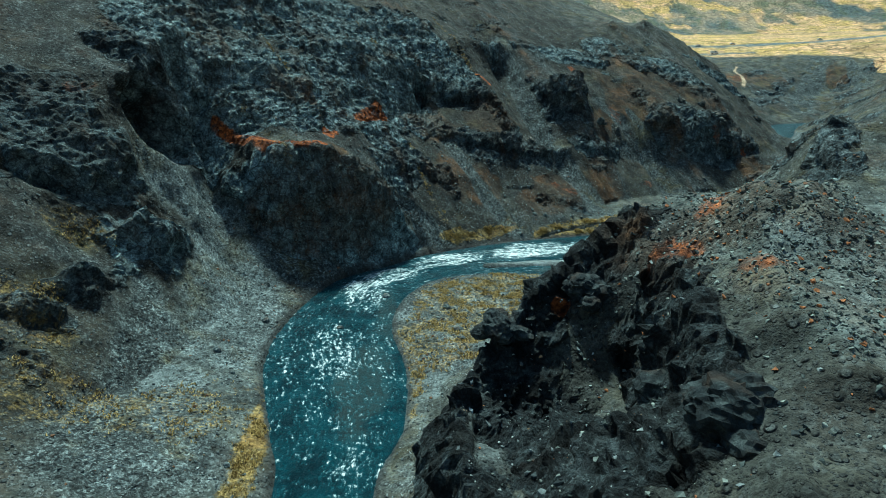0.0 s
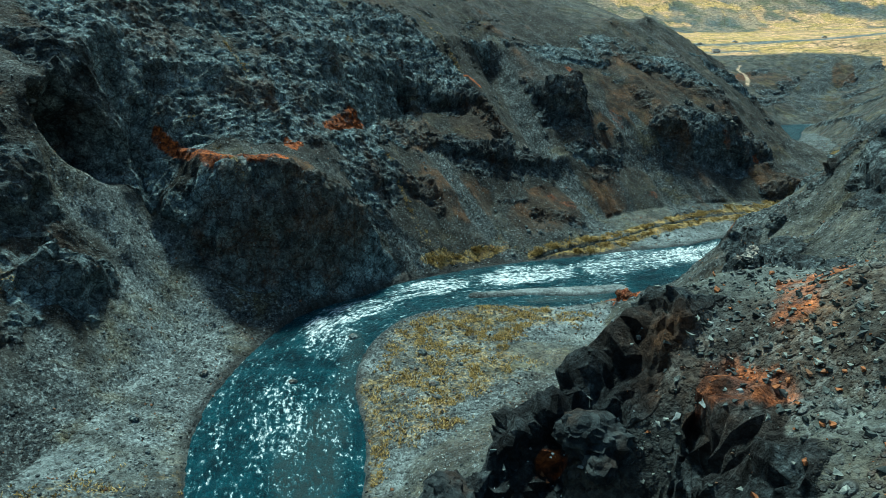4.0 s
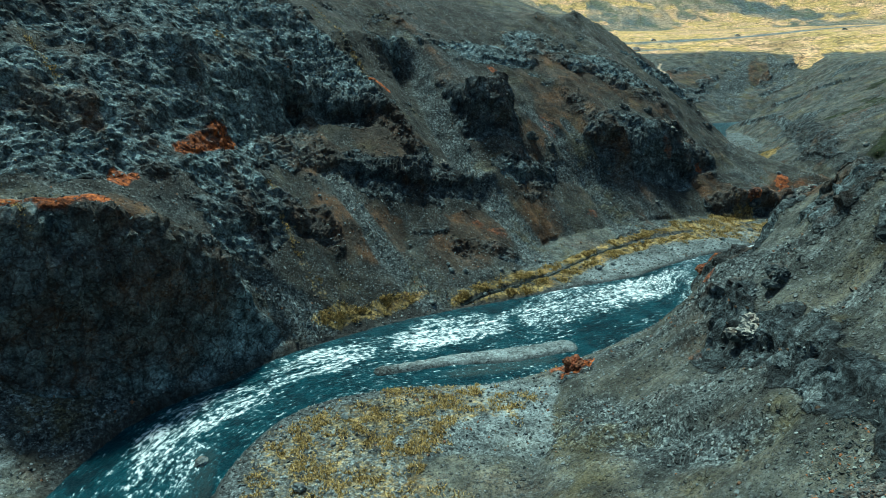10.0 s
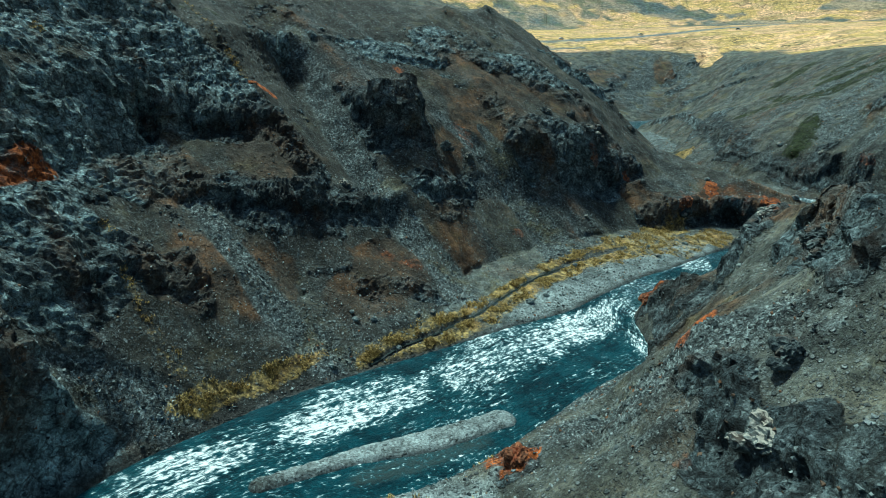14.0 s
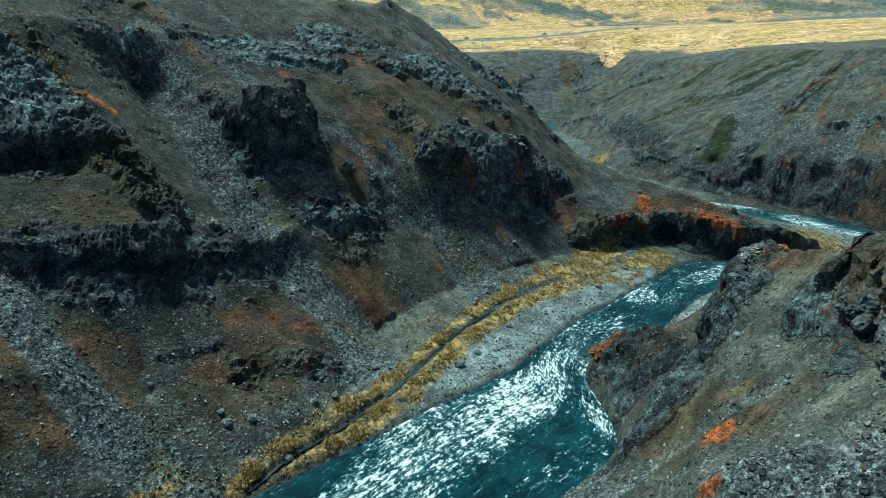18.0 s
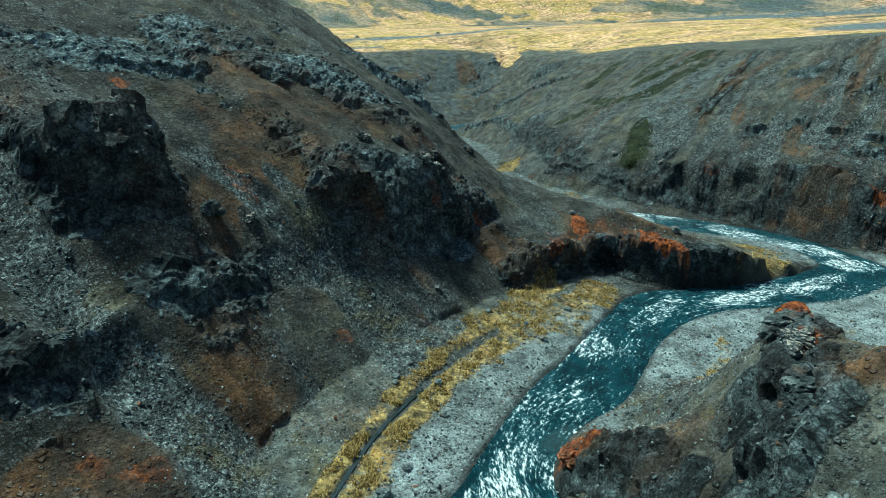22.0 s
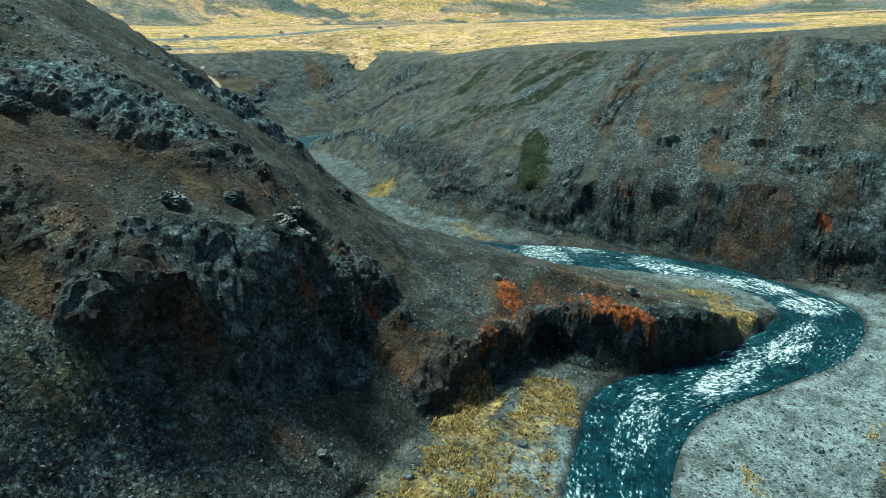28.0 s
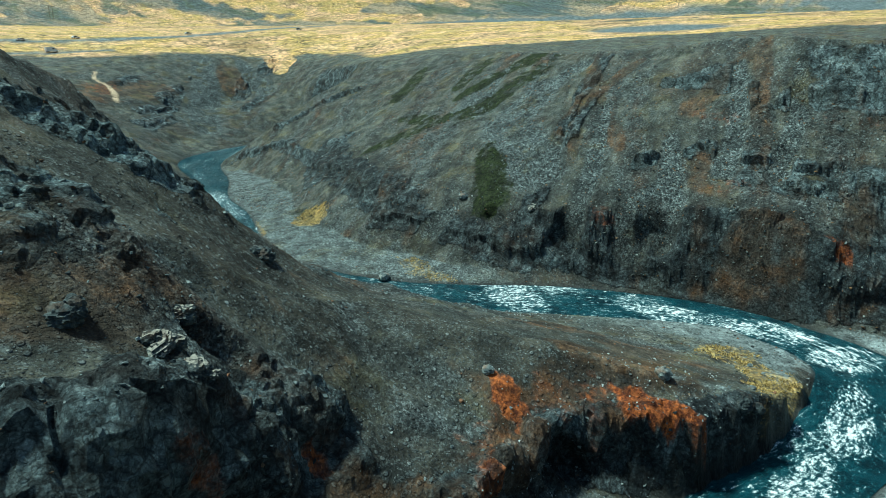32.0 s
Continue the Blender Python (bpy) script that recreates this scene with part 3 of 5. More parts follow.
def patches(x, y, rows, rag=0.35, size=5.0, seed=60):
    rough = rag * fbm(x / size, y / size, octaves=4, seed=seed)
    total = np.zeros_like(x)
    for row in rows:
        m = blob(x, y, *row[:5])
        if m.max() > 0:
            total = np.maximum(total, smooth(0.1, 0.55, m + rough) * (row[5] if len(row) > 5 else 1.0))
    return total


def ribbon(x, y, points, wide):
    """1 along a line of points, fading at its sides; the width grows towards its end."""
    reach = 2.2 * wide
    box = (x > min(p[0] for p in points) - reach) & (x < max(p[0] for p in points) + reach) & (y > min(p[1] for p in points) - reach) & (y < max(p[1] for p in points) + reach)
    out = np.zeros_like(x)
    bx, by = x[box], y[box]
    if not bx.size:
        return out
    best = np.full_like(bx, 9e9)
    for k, ((ax, ay), (ex, ey)) in enumerate(zip(points, points[1:])):
        dx, dy = ex - ax, ey - ay
        t = np.clip(((bx - ax) * dx + (by - ay) * dy) / (dx * dx + dy * dy), 0, 1)
        w = wide * (0.7 + 0.6 * (k + t) / (len(points) - 1))
        best = np.minimum(best, np.hypot(bx - ax - t * dx, by - ay - t * dy) / w)
    out[box] = smooth(1.25, 0.65, best + 0.3 * fbm(bx / 5, by / 5, octaves=4, seed=71))
    return out


def ledge(x, y, points, wide, up_x, up_y):
    """A crag along a line: how much of it stands here, and how far above its line, in widths."""
    reach = 1.8 * wide
    box = (x > min(p[0] for p in points) - reach) & (x < max(p[0] for p in points) + reach) & (y > min(p[1] for p in points) - reach) & (y < max(p[1] for p in points) + reach)
    share, above = np.zeros_like(x), np.zeros_like(x)
    bx, by, ux, uy = x[box], y[box], up_x[box], up_y[box]
    if not bx.size:
        return share, above
    best, side = np.full_like(bx, 9e9), np.zeros_like(bx)
    for (ax, ay), (ex, ey) in zip(points, points[1:]):
        dx, dy = ex - ax, ey - ay
        t = np.clip(((bx - ax) * dx + (by - ay) * dy) / (dx * dx + dy * dy), 0, 1)
        ox, oy = bx - ax - t * dx, by - ay - t * dy
        d = np.hypot(ox, oy) / wide
        side = np.where(d < best, (ox * ux + oy * uy) / wide, side)
        best = np.minimum(best, d)
    rag = fbm(bx / 2.8, by / 2.8, octaves=4, gain=0.6, seed=171)
    share[box] = smooth(1.15, 0.8, best + 0.55 * rag)
    above[box] = side + 0.35 * rag
    return share, above


# crags, as lines along the slopes: points, half width, bulge
CRAGS_WEST = [
    ([(-32.0, 96.2), (-23.9, 96.3), (-16.7, 100.4), (-10.2, 106.4)], 4.0, 1.4),
    ([(-18, 97.5), (-13, 102), (-7.1, 107)], 3.6, 1.1),
    ([(-37.7, 111.2), (-31.0, 114.9), (-22.9, 120.7), (-14.3, 132.1)], 6.0, 1.0),
    ([(-34.4, 105.8), (-27.3, 108.8), (-20.9, 118.0)], 4.5, 1.2),
    ([(-12.0, 113.4), (-5.8, 124.6), (0.4, 126.1)], 3.0, 1.2),
    ([(-50.3, 75.1), (-47.1, 76.7), (-43.9, 80.2), (-43.3, 83.9)], 3.0, 1.8),
    ([(-41.6, 73.8), (-37.4, 76.1), (-34.6, 81.1)], 2.6, 1.8),
    ([(-41.3, 61.7), (-39.4, 66.1)], 1.6, 1.3),
    ([(-41.6, 55.7), (-40.2, 57.4)], 2.0, 1.3),
    ([(-50.9, 97.8), (-42.4, 94.6), (-41.2, 104.6)], 3.0, 1.4),
]
CRAGS_MAIN = [
    ([(2.8, 155.4), (6.2, 157.0), (10.2, 157.9), (12.3, 156.9), (14.6, 154.1), (17.0, 150.8)], 3.4, 1.8),
    ([(-5.8, 153.4), (3.3, 154.8), (11.6, 158.2)], 3.0, 1.6),
    ([(25.6, 171.1), (30.0, 165.7), (36.2, 166.6)], 4.0, 1.8),
    ([(33.1, 155.7), (39.7, 158.8), (46.5, 161.7)], 2.8, 1.0),
    ([(52.1, 168.0), (59.2, 168.0)], 1.8, 0.9),
    ([(2.8, 142.0), (6.8, 141.9), (11.9, 143.0), (17.3, 144.6), (22.6, 148.2)], 4.2, 1.6),
    ([(58.5, 192.3), (66.7, 192.1), (68.8, 187.3)], 2.2, 1.2),
    ([(36.8, 188.7), (48.2, 191.0)], 1.8, 0.8),
    ([(21.5, 133.9), (26.9, 135.8), (33.4, 135.4)], 1.8, 0.7),
]
CRAGS_EAST = [
    ([(59.3, 172.0), (68.8, 171.3), (80.5, 173.0)], 4.4, 2.0),
    ([(59.8, 171.0), (68.1, 172.4), (77.7, 173.1), (84.8, 174.4)], 4.2, 1.6),
    ([(84.1, 163.9), (95.5, 164.8), (105.2, 164.2), (109.0, 158.3)], 2.0, 1.2),
    ([(109.5, 157.5), (115.5, 153.3), (123.0, 149.9)], 1.8, 0.9),
    ([(61.7, 170.8), (66.1, 172.3), (70.6, 171.5), (77.9, 174.1)], 3.0, 1.6),
    ([(65.1, 176.0), (67.8, 173.5), (74.5, 174.4), (77.8, 173.3)], 2.4, 0.8),
]
CRAGS_BANK = [
    ([(61, 109.4), (59.5, 110.8), (57.5, 111.5), (52, 109)], 2.6, 1.3), ([(68.5, 114.4), (65, 113.6), (62.4, 110)], 2.4, 1.1), ([(60, 116.5), (61.3, 121), (62, 126)], 2.2, 1.0),
    ([(60.2, 100.2), (58, 97.5), (56, 95)], 3.2, 1.4), ([(41, 60), (46, 70), (51, 80)], 2.8, 1.2), ([(50, 86), (54, 91)], 2.4, 1.0), ([(38.6, 82.9), (39.8, 80), (38.7, 74.5)], 2.6, 1.2), ([(42.3, 92), (41.9, 88.3), (40, 85)], 1.5, 1.0),
    ([(33, 60), (36, 66), (37, 72)], 2.0, 0.7), ([(0.8, 16), (0.6, 24), (2, 30), (7, 33.5), (12, 37)], 2.2, 0.9), ([(9, 18), (11, 24), (12.4, 31)], 1.4, 0.8), ([(5, 20), (5, 27)], 3.0, 0.5),
    ([(29.4, 97), (30.6, 99)], 1.5, 0.8), ([(76, 118.5), (82, 120.5)], 1.6, 0.8),
]
CRAGS_FAR = [
    ([(157.1, 231.8), (157.5, 218.5), (157.4, 209.2), (158.2, 195.7)], 3.0, 1.2),
    ([(162.2, 189.0), (162.5, 178.6), (164.4, 168.7), (164.2, 158.2)], 2.6, 1.6),
    ([(163.9, 156.3), (163.3, 148.0), (165.9, 141.2)], 2.6, 1.6),
    ([(162.3, 199.1), (170.9, 200.3), (178.7, 198.9), (193.6, 198.3)], 1.6, 1.4),
    ([(194.2, 183.1), (193.0, 173.7), (185.3, 166.8)], 2.0, 1.2),
    ([(185.6, 160.3), (186.0, 153.3), (184.1, 147.6)], 2.0, 1.2),
    ([(197.5, 333.9), (198.5, 308.1), (177.1, 263.4), (165.0, 242.9)], 2.0, 1.2),
    ([(173.5, 164.1), (172.0, 155.6), (173.3, 149.0)], 2.0, 1.2),
    ([(175.8, 182.1), (178.6, 171.3), (176.4, 161.6), (176.1, 151.9)], 1.4, 1.3),
    ([(206.0, 323.1), (218.8, 308.1), (225.3, 299.5)], 1.4, 1.2),
]
CRAGS_GORGE = [([(185, 280), (177, 263), (166, 243), (160, 228)], 4.5, 0.9),
    ([(208.3, 204.3), (183.8, 201.9), (171.7, 199.0), (157.1, 196.5)], 1.8, 1.0),
    ([(222, 420), (234, 430)], 5, 1.6), ([(210, 437), (220, 443)], 4, 1.4), ([(284, 426), (296, 434)], 5, 1.5), ([(254, 404), (270, 407)], 4, 1.5), ([(197, 396), (213, 404)], 5, 1.2),
    ([(244, 423), (246, 429)], 4, 1.5), ([(262, 420), (277, 426)], 6, 1.5), ([(251, 438), (260, 442)], 4, 1.2), ([(205, 410), (220, 414)], 5, 1.2), ([(90, 203), (82, 207)], 5, 0.9), ([(-40, 128), (-26, 150), (-8, 166)], 9, 0.8), ([(178, 268), (192, 281)], 6, 0.8)]
FACES = [(-52, 82, 8, 7, 40, 0.8), (-31, 111, 13, 8, 40), (-20, 125, 13, 9, 48), (-8, 141, 11, 8, 48), (-4, 160, 13, 8, 40), (-41, 103, 9, 8, 40), (-48, 112, 12, 9, 40), (-24, 146, 16, 9, 50), (-22, 97, 12, 5, 25, 0.9), (-12, 103, 9, 5, 45, 0.9), (14, 184, 8, 4, 35, 0.8), (36, 190, 14, 5, 15, 0.7), (56, 197, 14, 6, -20, 0.75), (70, 190, 8, 5, -50, 0.7)]
# black basalt, and crags and cliff feet whose shade is painted as black
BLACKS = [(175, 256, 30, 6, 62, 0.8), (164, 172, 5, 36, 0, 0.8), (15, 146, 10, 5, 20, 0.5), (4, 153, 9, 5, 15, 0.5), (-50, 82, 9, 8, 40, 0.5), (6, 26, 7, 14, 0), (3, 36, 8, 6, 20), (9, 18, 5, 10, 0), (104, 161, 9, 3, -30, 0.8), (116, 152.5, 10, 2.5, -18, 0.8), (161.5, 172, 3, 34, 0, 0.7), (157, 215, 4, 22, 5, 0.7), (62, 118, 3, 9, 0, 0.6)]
BROWN_BANDS = [[(205.3, 194.1), (197.8, 198.4), (189.2, 201.9)], [(181.1, 202.2), (170.0, 198.9)], [(198.0, 167.2), (193.7, 172.7), (186.4, 176.2)], [(188.9, 158.6)], [(48, 176), (44.9, 170.7), (42, 165)], [(62, 190), (54, 183), (48, 176)]]
TONGUE = [(104, 176, 14, 9, -30), (90, 172, 8, 6, -10), (108, 190, 12, 8, 30)]
SOILS = [(104, 174, 18, 8, -25), (88, 168, 12, 6, -20), (60, 186, 12, 6, -45), (58, 103, 16, 7, 50), (130, 178, 8, 10, -40, 0.7)]
MOSS_BANDS = [[(181.6, 257.5), (192.6, 242.9), (197.3, 229.5), (210.9, 226.2)], [(237.3, 279.2), (216.3, 274.2)], [(198, 258), (193, 242), (194.5, 234), (202, 228), (210, 225.5)], [(212, 249), (222, 250), (231, 251)], [(205, 244), (216, 238), (224, 231)]]
HOLLOWS = [(-42.8, 92.6, 4.2, 2.4, 68, 8.0), (-50, 74, 5, 1.4, 35, 1.8), (104.8, 162.6, 2.0, 1.0, -45, 1.6), (96, 163.6, 2.4, 0.9, 5, 1.2), (82.5, 179.7, 1.2, 2.0, 30, 1.8), (-7, 152, 3, 2.5, 20, 2.5), (165.5, 175, 1.4, 3.5, 0, 1.6), (161, 205, 1.2, 3, 0, 1.6), (160.5, 190, 1.2, 3, 0, 1.6)]
KNOBS = [(-38.2, 77, 5.5, 4.2, 60, 2.6), (-40.2, 64, 3.2, 2.6, 60, 1.6), (-41.5, 56.5, 3.0, 2.4, 60, 1.3)]
VEINS = [[(-35, 124), (-32, 121.5), (-29, 118.5)], [(-21, 153), (-16.5, 148)], [(-3, 180), (4, 170), (8, 164)], [(-34, 106), (-29, 102), (-25, 99)], [(-8, 128), (-4, 122), (0, 117)]]
CHUTES_WEST = [
    ([(-41.1, 87.3), (-38.4, 88.9), (-35.1, 91.3), (-31.7, 87.2), (-28.6, 79.3), (-26.9, 67.8)], 5.5),
    ([(16.6, 189.5), (19.4, 178.8), (22.0, 169.1), (24.3, 162.2), (26.9, 154.1), (30.6, 149.1), (34.4, 143.7), (36.5, 137.0)], 3.0),
    ([(43.1, 173.4), (50.1, 169.2), (55.2, 164.8), (59.4, 159.6), (60.5, 150.8)], 2.6),
    ([(1.6, 138.2), (5.9, 132.3), (9.9, 127.7), (13.8, 124.4), (16.3, 121.3)], 2.4),
    ([(-8.0, 110.7), (-5.2, 112.4), (-2.7, 113.0), (-0.1, 111.9)], 2.2),
    ([(48.3, 162.8), (55.0, 164.7), (60.0, 158.5), (62.5, 152.1)], 2.4),
    ([(51.0, 168.3), (53.7, 165.8), (56.6, 162.0), (58.8, 156.9), (59.2, 150.3)], 2.6),
    ([(-33, 91), (-27, 91), (-21, 91.5), (-18, 93.5)], 2.8), ([(-30, 60), (-27, 52), (-27, 44)], 6.0), ([(-36, 70), (-33, 62), (-31, 56)], 3.0), ([(52, 174), (56, 169), (60, 163), (63, 156)], 1.6),
]
CHUTES_EAST = [([(221.6, 234.7), (210.0, 238.1), (197.2, 237.6)], 2.2), ([(211.0, 209.4), (199.4, 216.8), (188.4, 221.7)], 3.0), ([(171.9, 175.8), (165.6, 179.2)], 2.6), ([(160.8, 214.9), (156.4, 217.3)], 2.0),
    ([(99.9, 182.8), (98.7, 176.6), (96, 172.6)], 4.0), ([(210, 211), (198, 215), (185, 217), (172, 202)], 5.0), ([(214, 238), (205, 235), (196, 230)], 3.5), ([(267, 455), (252, 432), (238, 413), (225, 400)], 8.0), ([(286, 452), (279, 435), (274, 412)], 4.0),
    ([(190, 195), (180, 192.5), (172, 190), (163, 189)], 1.8), ([(195, 171), (184, 168), (174, 167)], 1.8), ([(180, 178), (174, 176), (168, 174)], 2.4), ([(190, 160), (182, 158), (174, 159)], 1.6), ([(216, 224), (206, 220), (196, 214)], 2.4),
    ([(47, 88), (42, 95), (36, 100)], 2.4), ([(52, 99), (47, 103), (42, 106)], 2.6), ([(32, 70), (29, 78), (26, 86)], 3.0)]
RUSTS = [(29.8, 98, 2.0, 1.6, 30, 1.0), (62.6, 128.6, 1.2, 2.2, 10, 0.8), (25.6, 141.8, 2.2, 1.2, 0, 0.45), (30.3, 140.7, 2.0, 1.0, 0, 0.5), (47.2, 171.7, 1.6, 3.0, 30, 0.5), (36.8, 184.4, 1.6, 1.0, 0, 0.6), (66.5, 112.6, 1.6, 1.0, 20, 0.7), (48.1, 98.2, 1.0, 0.8, 0, 0.8), (42.6, 94.4, 0.8, 0.7, 0, 0.8), (37.3, 86.2, 1.2, 0.8, 0, 0.45), (53.1, 156.3, 1.6, 1.0, 20, 0.5), (10, 164.5, 1.6, 0.8, 10), (-50, 87.5, 3, 0.8, 40, 0.45), (103.4, 168.6, 3.0, 1.3, 50, 0.8), (112.3, 158, 4.4, 1.6, -67, 0.95), (108.5, 163.5, 5, 2.6, -50, 0.42), (98, 167.5, 5, 1.6, 5, 0.4), (94.2, 165.6, 2, 1.3, 0, 0.6), (84.8, 172.6, 1.2, 1.0, 0, 0.7), (75.6, 172.3, 1.2, 0.8, 0, 0.5), (16, 34.8, 0.8, 1.9, -20, 0.6), (17.3, 35.6, 1.0, 0.6, 0, 0.7), (14.6, 26, 0.7, 1.0, 30, 0.6), (6.8, 32.6, 0.5, 0.4, 0, 0.8), (-20.3, 110, 1.2, 1.8, 0, 0.8),
         (164.6, 184.8, 1.2, 3.0, 0, 0.45), (166.2, 148.7, 1.2, 2.2, 0, 0.7), (199, 430, 8, 6, 40, 0.5), (172, 166, 1.5, 5, 0, 0.4), (182, 150, 1.5, 5, 0, 0.35), (184, 172, 1.5, 6, -15, 0.4), (29, 100.5, 2.4, 1.6, 40, 0.8), (79, 119, 2.5, 1.5, 20, 0.9), (13.5, 31.5, 1, 2, 20, 0.6)]
RUST_BANDS = [[(-38, 103.6), (-33, 101.4), (-28, 99.8), (-23.5, 101), (-20.3, 104)], [(-17, 120.5), (-15, 125), (-12.6, 130.5)]]
BLUES = [(66, 169.5, 12, 4, 10, 0.35), (34, 153, 8, 5, 20, 0.5), (-20, 95.5, 12, 6, 25, 1.0), (-10, 104, 10, 5, 45, 1.0), (-34, 114, 10, 8, 40), (-26, 124, 12, 8, 40), (-30, 104, 8, 5, 40, 0.8), (-14, 150, 10, 8, 40), (-26, 99, 8, 3, 10, 0.8), (-12, 112, 6, 4, 40, 0.6), (-22, 101, 14, 6, 20, 0.7), (176, 180, 5, 12, 0), (190, 174, 8, 9, 0), (184, 154, 8, 12, 0), (171, 156, 6, 10, 0), (-44, 76, 10, 8, 40, 0.6), (-24, 103, 12, 5, 20, 0.5), (-46, 112, 14, 12, 40), (-28, 150, 16, 10, 50), (-8, 166, 10, 6, 30), (-33, 118, 14, 10, 30), (-16, 138, 14, 9, 50), (-5, 158, 8, 6, 20), (40, 185, 14, 9, 20, 0.7), (60, 203, 14, 9, -40, 0.8), (-50, 80, 9, 7, 40, 0.5), (80, 200, 14, 8, -20, 0.6), (180, 165, 8, 26, 0), (54, 96, 10, 6, 50, 0.5)]
BROWNS = [(64, 123, 3, 7, 0, 0.9), (66, 110, 4, 3, 30, 0.7), (18, 30, 6, 14, 0, 0.45), (22, 48, 5, 9, 20, 0.6), (118, 161, 8, 4, -45), (127, 165, 8, 4, -50, 0.9), (98, 170, 7, 4, -10, 0.9), (38, 152, 6, 3, 40, 0.9), (62, 190, 10, 4, -50, 0.9), (173, 170, 4, 3, 40, 0.7), (182, 190, 5, 1.4, 35, 0.8), (176, 196, 5, 1.2, 12, 0.8), (189, 166, 6, 1.6, 10, 0.8), (171, 146, 4, 2, 0, 0.7), (205, 205, 7, 2, 25, 0.8), (215, 224, 8, 2.5, 30, 0.8), (225, 240, 8, 2.5, 20, 0.7), (165, 158, 2, 6, 0, 0.7), (-16, 104, 8, 3, 40, 0.8), (-26, 96, 7, 3, 20, 0.7), (198, 428, 12, 9, 30), (110, 165, 5, 3, -60), (126, 175, 7, 4, -60, 0.8), (20, 42, 3, 5, 20, 0.5), (11, 152, 10, 4, 50), (-2, 141, 6, 4, 40), (-28, 116, 5, 3, 20), (5, 130, 8, 5, 40), (28, 140, 9, 5, 30), (22, 134, 8, 4, 30), (40, 150, 6, 4, 30), (50, 178, 9, 4, -50), (60, 186, 14, 5, -50),
          (70, 183, 8, 5, -30), (88, 166, 6, 4, -20), (117, 163, 8, 5, -30), (16, 33, 2, 5, 20, 0.5), (50, 100, 6, 4, 50), (60, 95, 8, 5, 40), (66, 108, 7, 3, 60), (265, 435, 14, 9, 20), (215, 430, 14, 9, 10)]
GRASSES = [(-18.2, 60, 1.7, 24, 3, 0.9), (-26, 52, 8, 6, 30, 0.45), (3, 80, 9, 14, -20, 0.56), (10, 92, 13, 5, 15, 0.58), (-4.6, 68, 1.5, 14, 5, 0.6), (6, 117, 10, 1.2, 32, 0.8), (80, 157, 10, 3.6, 15, 0.66), (70, 151, 7, 2.6, 22, 0.62),
           (94, 157.5, 7, 2.2, 10, 0.85), (131, 150, 7, 2.4, -5, 0.75), (146, 208, 2.5, 14, -15, 0.6), (88, 161.5, 6, 2.5, 10, 0.8), (-36, 48, 6, 5, 30, 0.45)]
GRASSES_MORE = [(97, 157, 5, 3.6, 20, 0.8), (86, 153.5, 9, 3.5, 15, 0.6), (135, 151.5, 6, 3.2, 30, 0.75), (140, 157, 4, 4, 30, 0.7), (158, 254, 5, 6, 0, 0.9), (20, 101, 9, 1.6, 5, 0.7), (150, 268, 2.2, 18, -25, 0.75), (-42, 56, 5, 5, 0, 0.5), (-45, 72, 4, 2, 40, 0.5), (118, 130, 3, 1.2, 0, 0.55), (90, 132, 8, 1.2, 25, 0.55), (110, 128, 2, 1, 0, 0.6), (99, 137, 2, 0.8, 30, 0.6)]
DITCH = [(20.5, 121.8), (25, 124.6), (30, 127), (37.5, 132), (49, 141.5), (58, 147), (66, 151), (74, 154)]
MOSSES = [(169.5, 211.3, 9, 5.0, 32, 1.15), (197, 236, 15, 2.0, -52, 0.9), (187, 247, 9, 3, -50, 0.9), (212, 222, 9, 1.8, -40, 0.8), (207, 172, 3, 16, 15, 0.8), (222, 212, 5, 14, 20, 0.7), (160, 260, 3, 4, 0, 0.8), (-44, 70, 3, 2, 40, 0.6), (0, 176, 5, 2, 30, 0.6), (50, 176, 3, 1.5, 40, 0.4), (190, 232, 12, 1.2, -52, 0.7)]
ROAD = [(120, 545), (198, 527), (219, 521), (258, 520), (297, 519), (345, 533), (400, 553), (475, 560), (560, 556)]
GRAVEL_PLAIN = [(520, 558), (600, 555), (640, 545), (677, 503), (727, 430), (764, 350), (790, 264), (830, 120)]
SIDE_ROAD = [(150, 500), (205, 492), (235, 490)]
FOOTPATH = [(206.5, 450), (201.5, 441), (203.5, 434), (201.5, 425), (198, 418)]


def axis(lo, hi, fine_lo, fine_hi, step, slow_hi, hold=None):
    """Coordinates close together in the canyon and wider apart with distance."""
    out, v, s = list(np.arange(fine_lo, fine_hi, step)), fine_hi, step
    while v < hi:
        out.append(v)
        s = min(s * (1.007 if v < slow_hi else 1.06), 1.5 if v < (hold or 0) else 90)
        v += s
    v, s, low = fine_lo - step, step, []
    while v > lo:
        low.append(v)
        s = min(s * 1.06, 90)
        v -= s
    return np.array(low[::-1] + out)


def refined(v, lo, hi, k):
    """The same coordinates with each step between lo and hi cut into k."""
    out = []
    for a, b in zip(v, v[1:]):
        out += [a + (b - a) * i / k for i in range(k)] if lo <= a < hi else [a]
    return np.array(out + [v[-1]])


XS = refined(axis(-2500, 3200, -52, 130, 0.39, 235, 300), -2, 19, 2)
YS = refined(axis(-900, 3600, 14, 190, 0.39, 300, 440), 14, 40, 2)
gx, gy = np.meshgrid(XS, YS, indexing="ij")


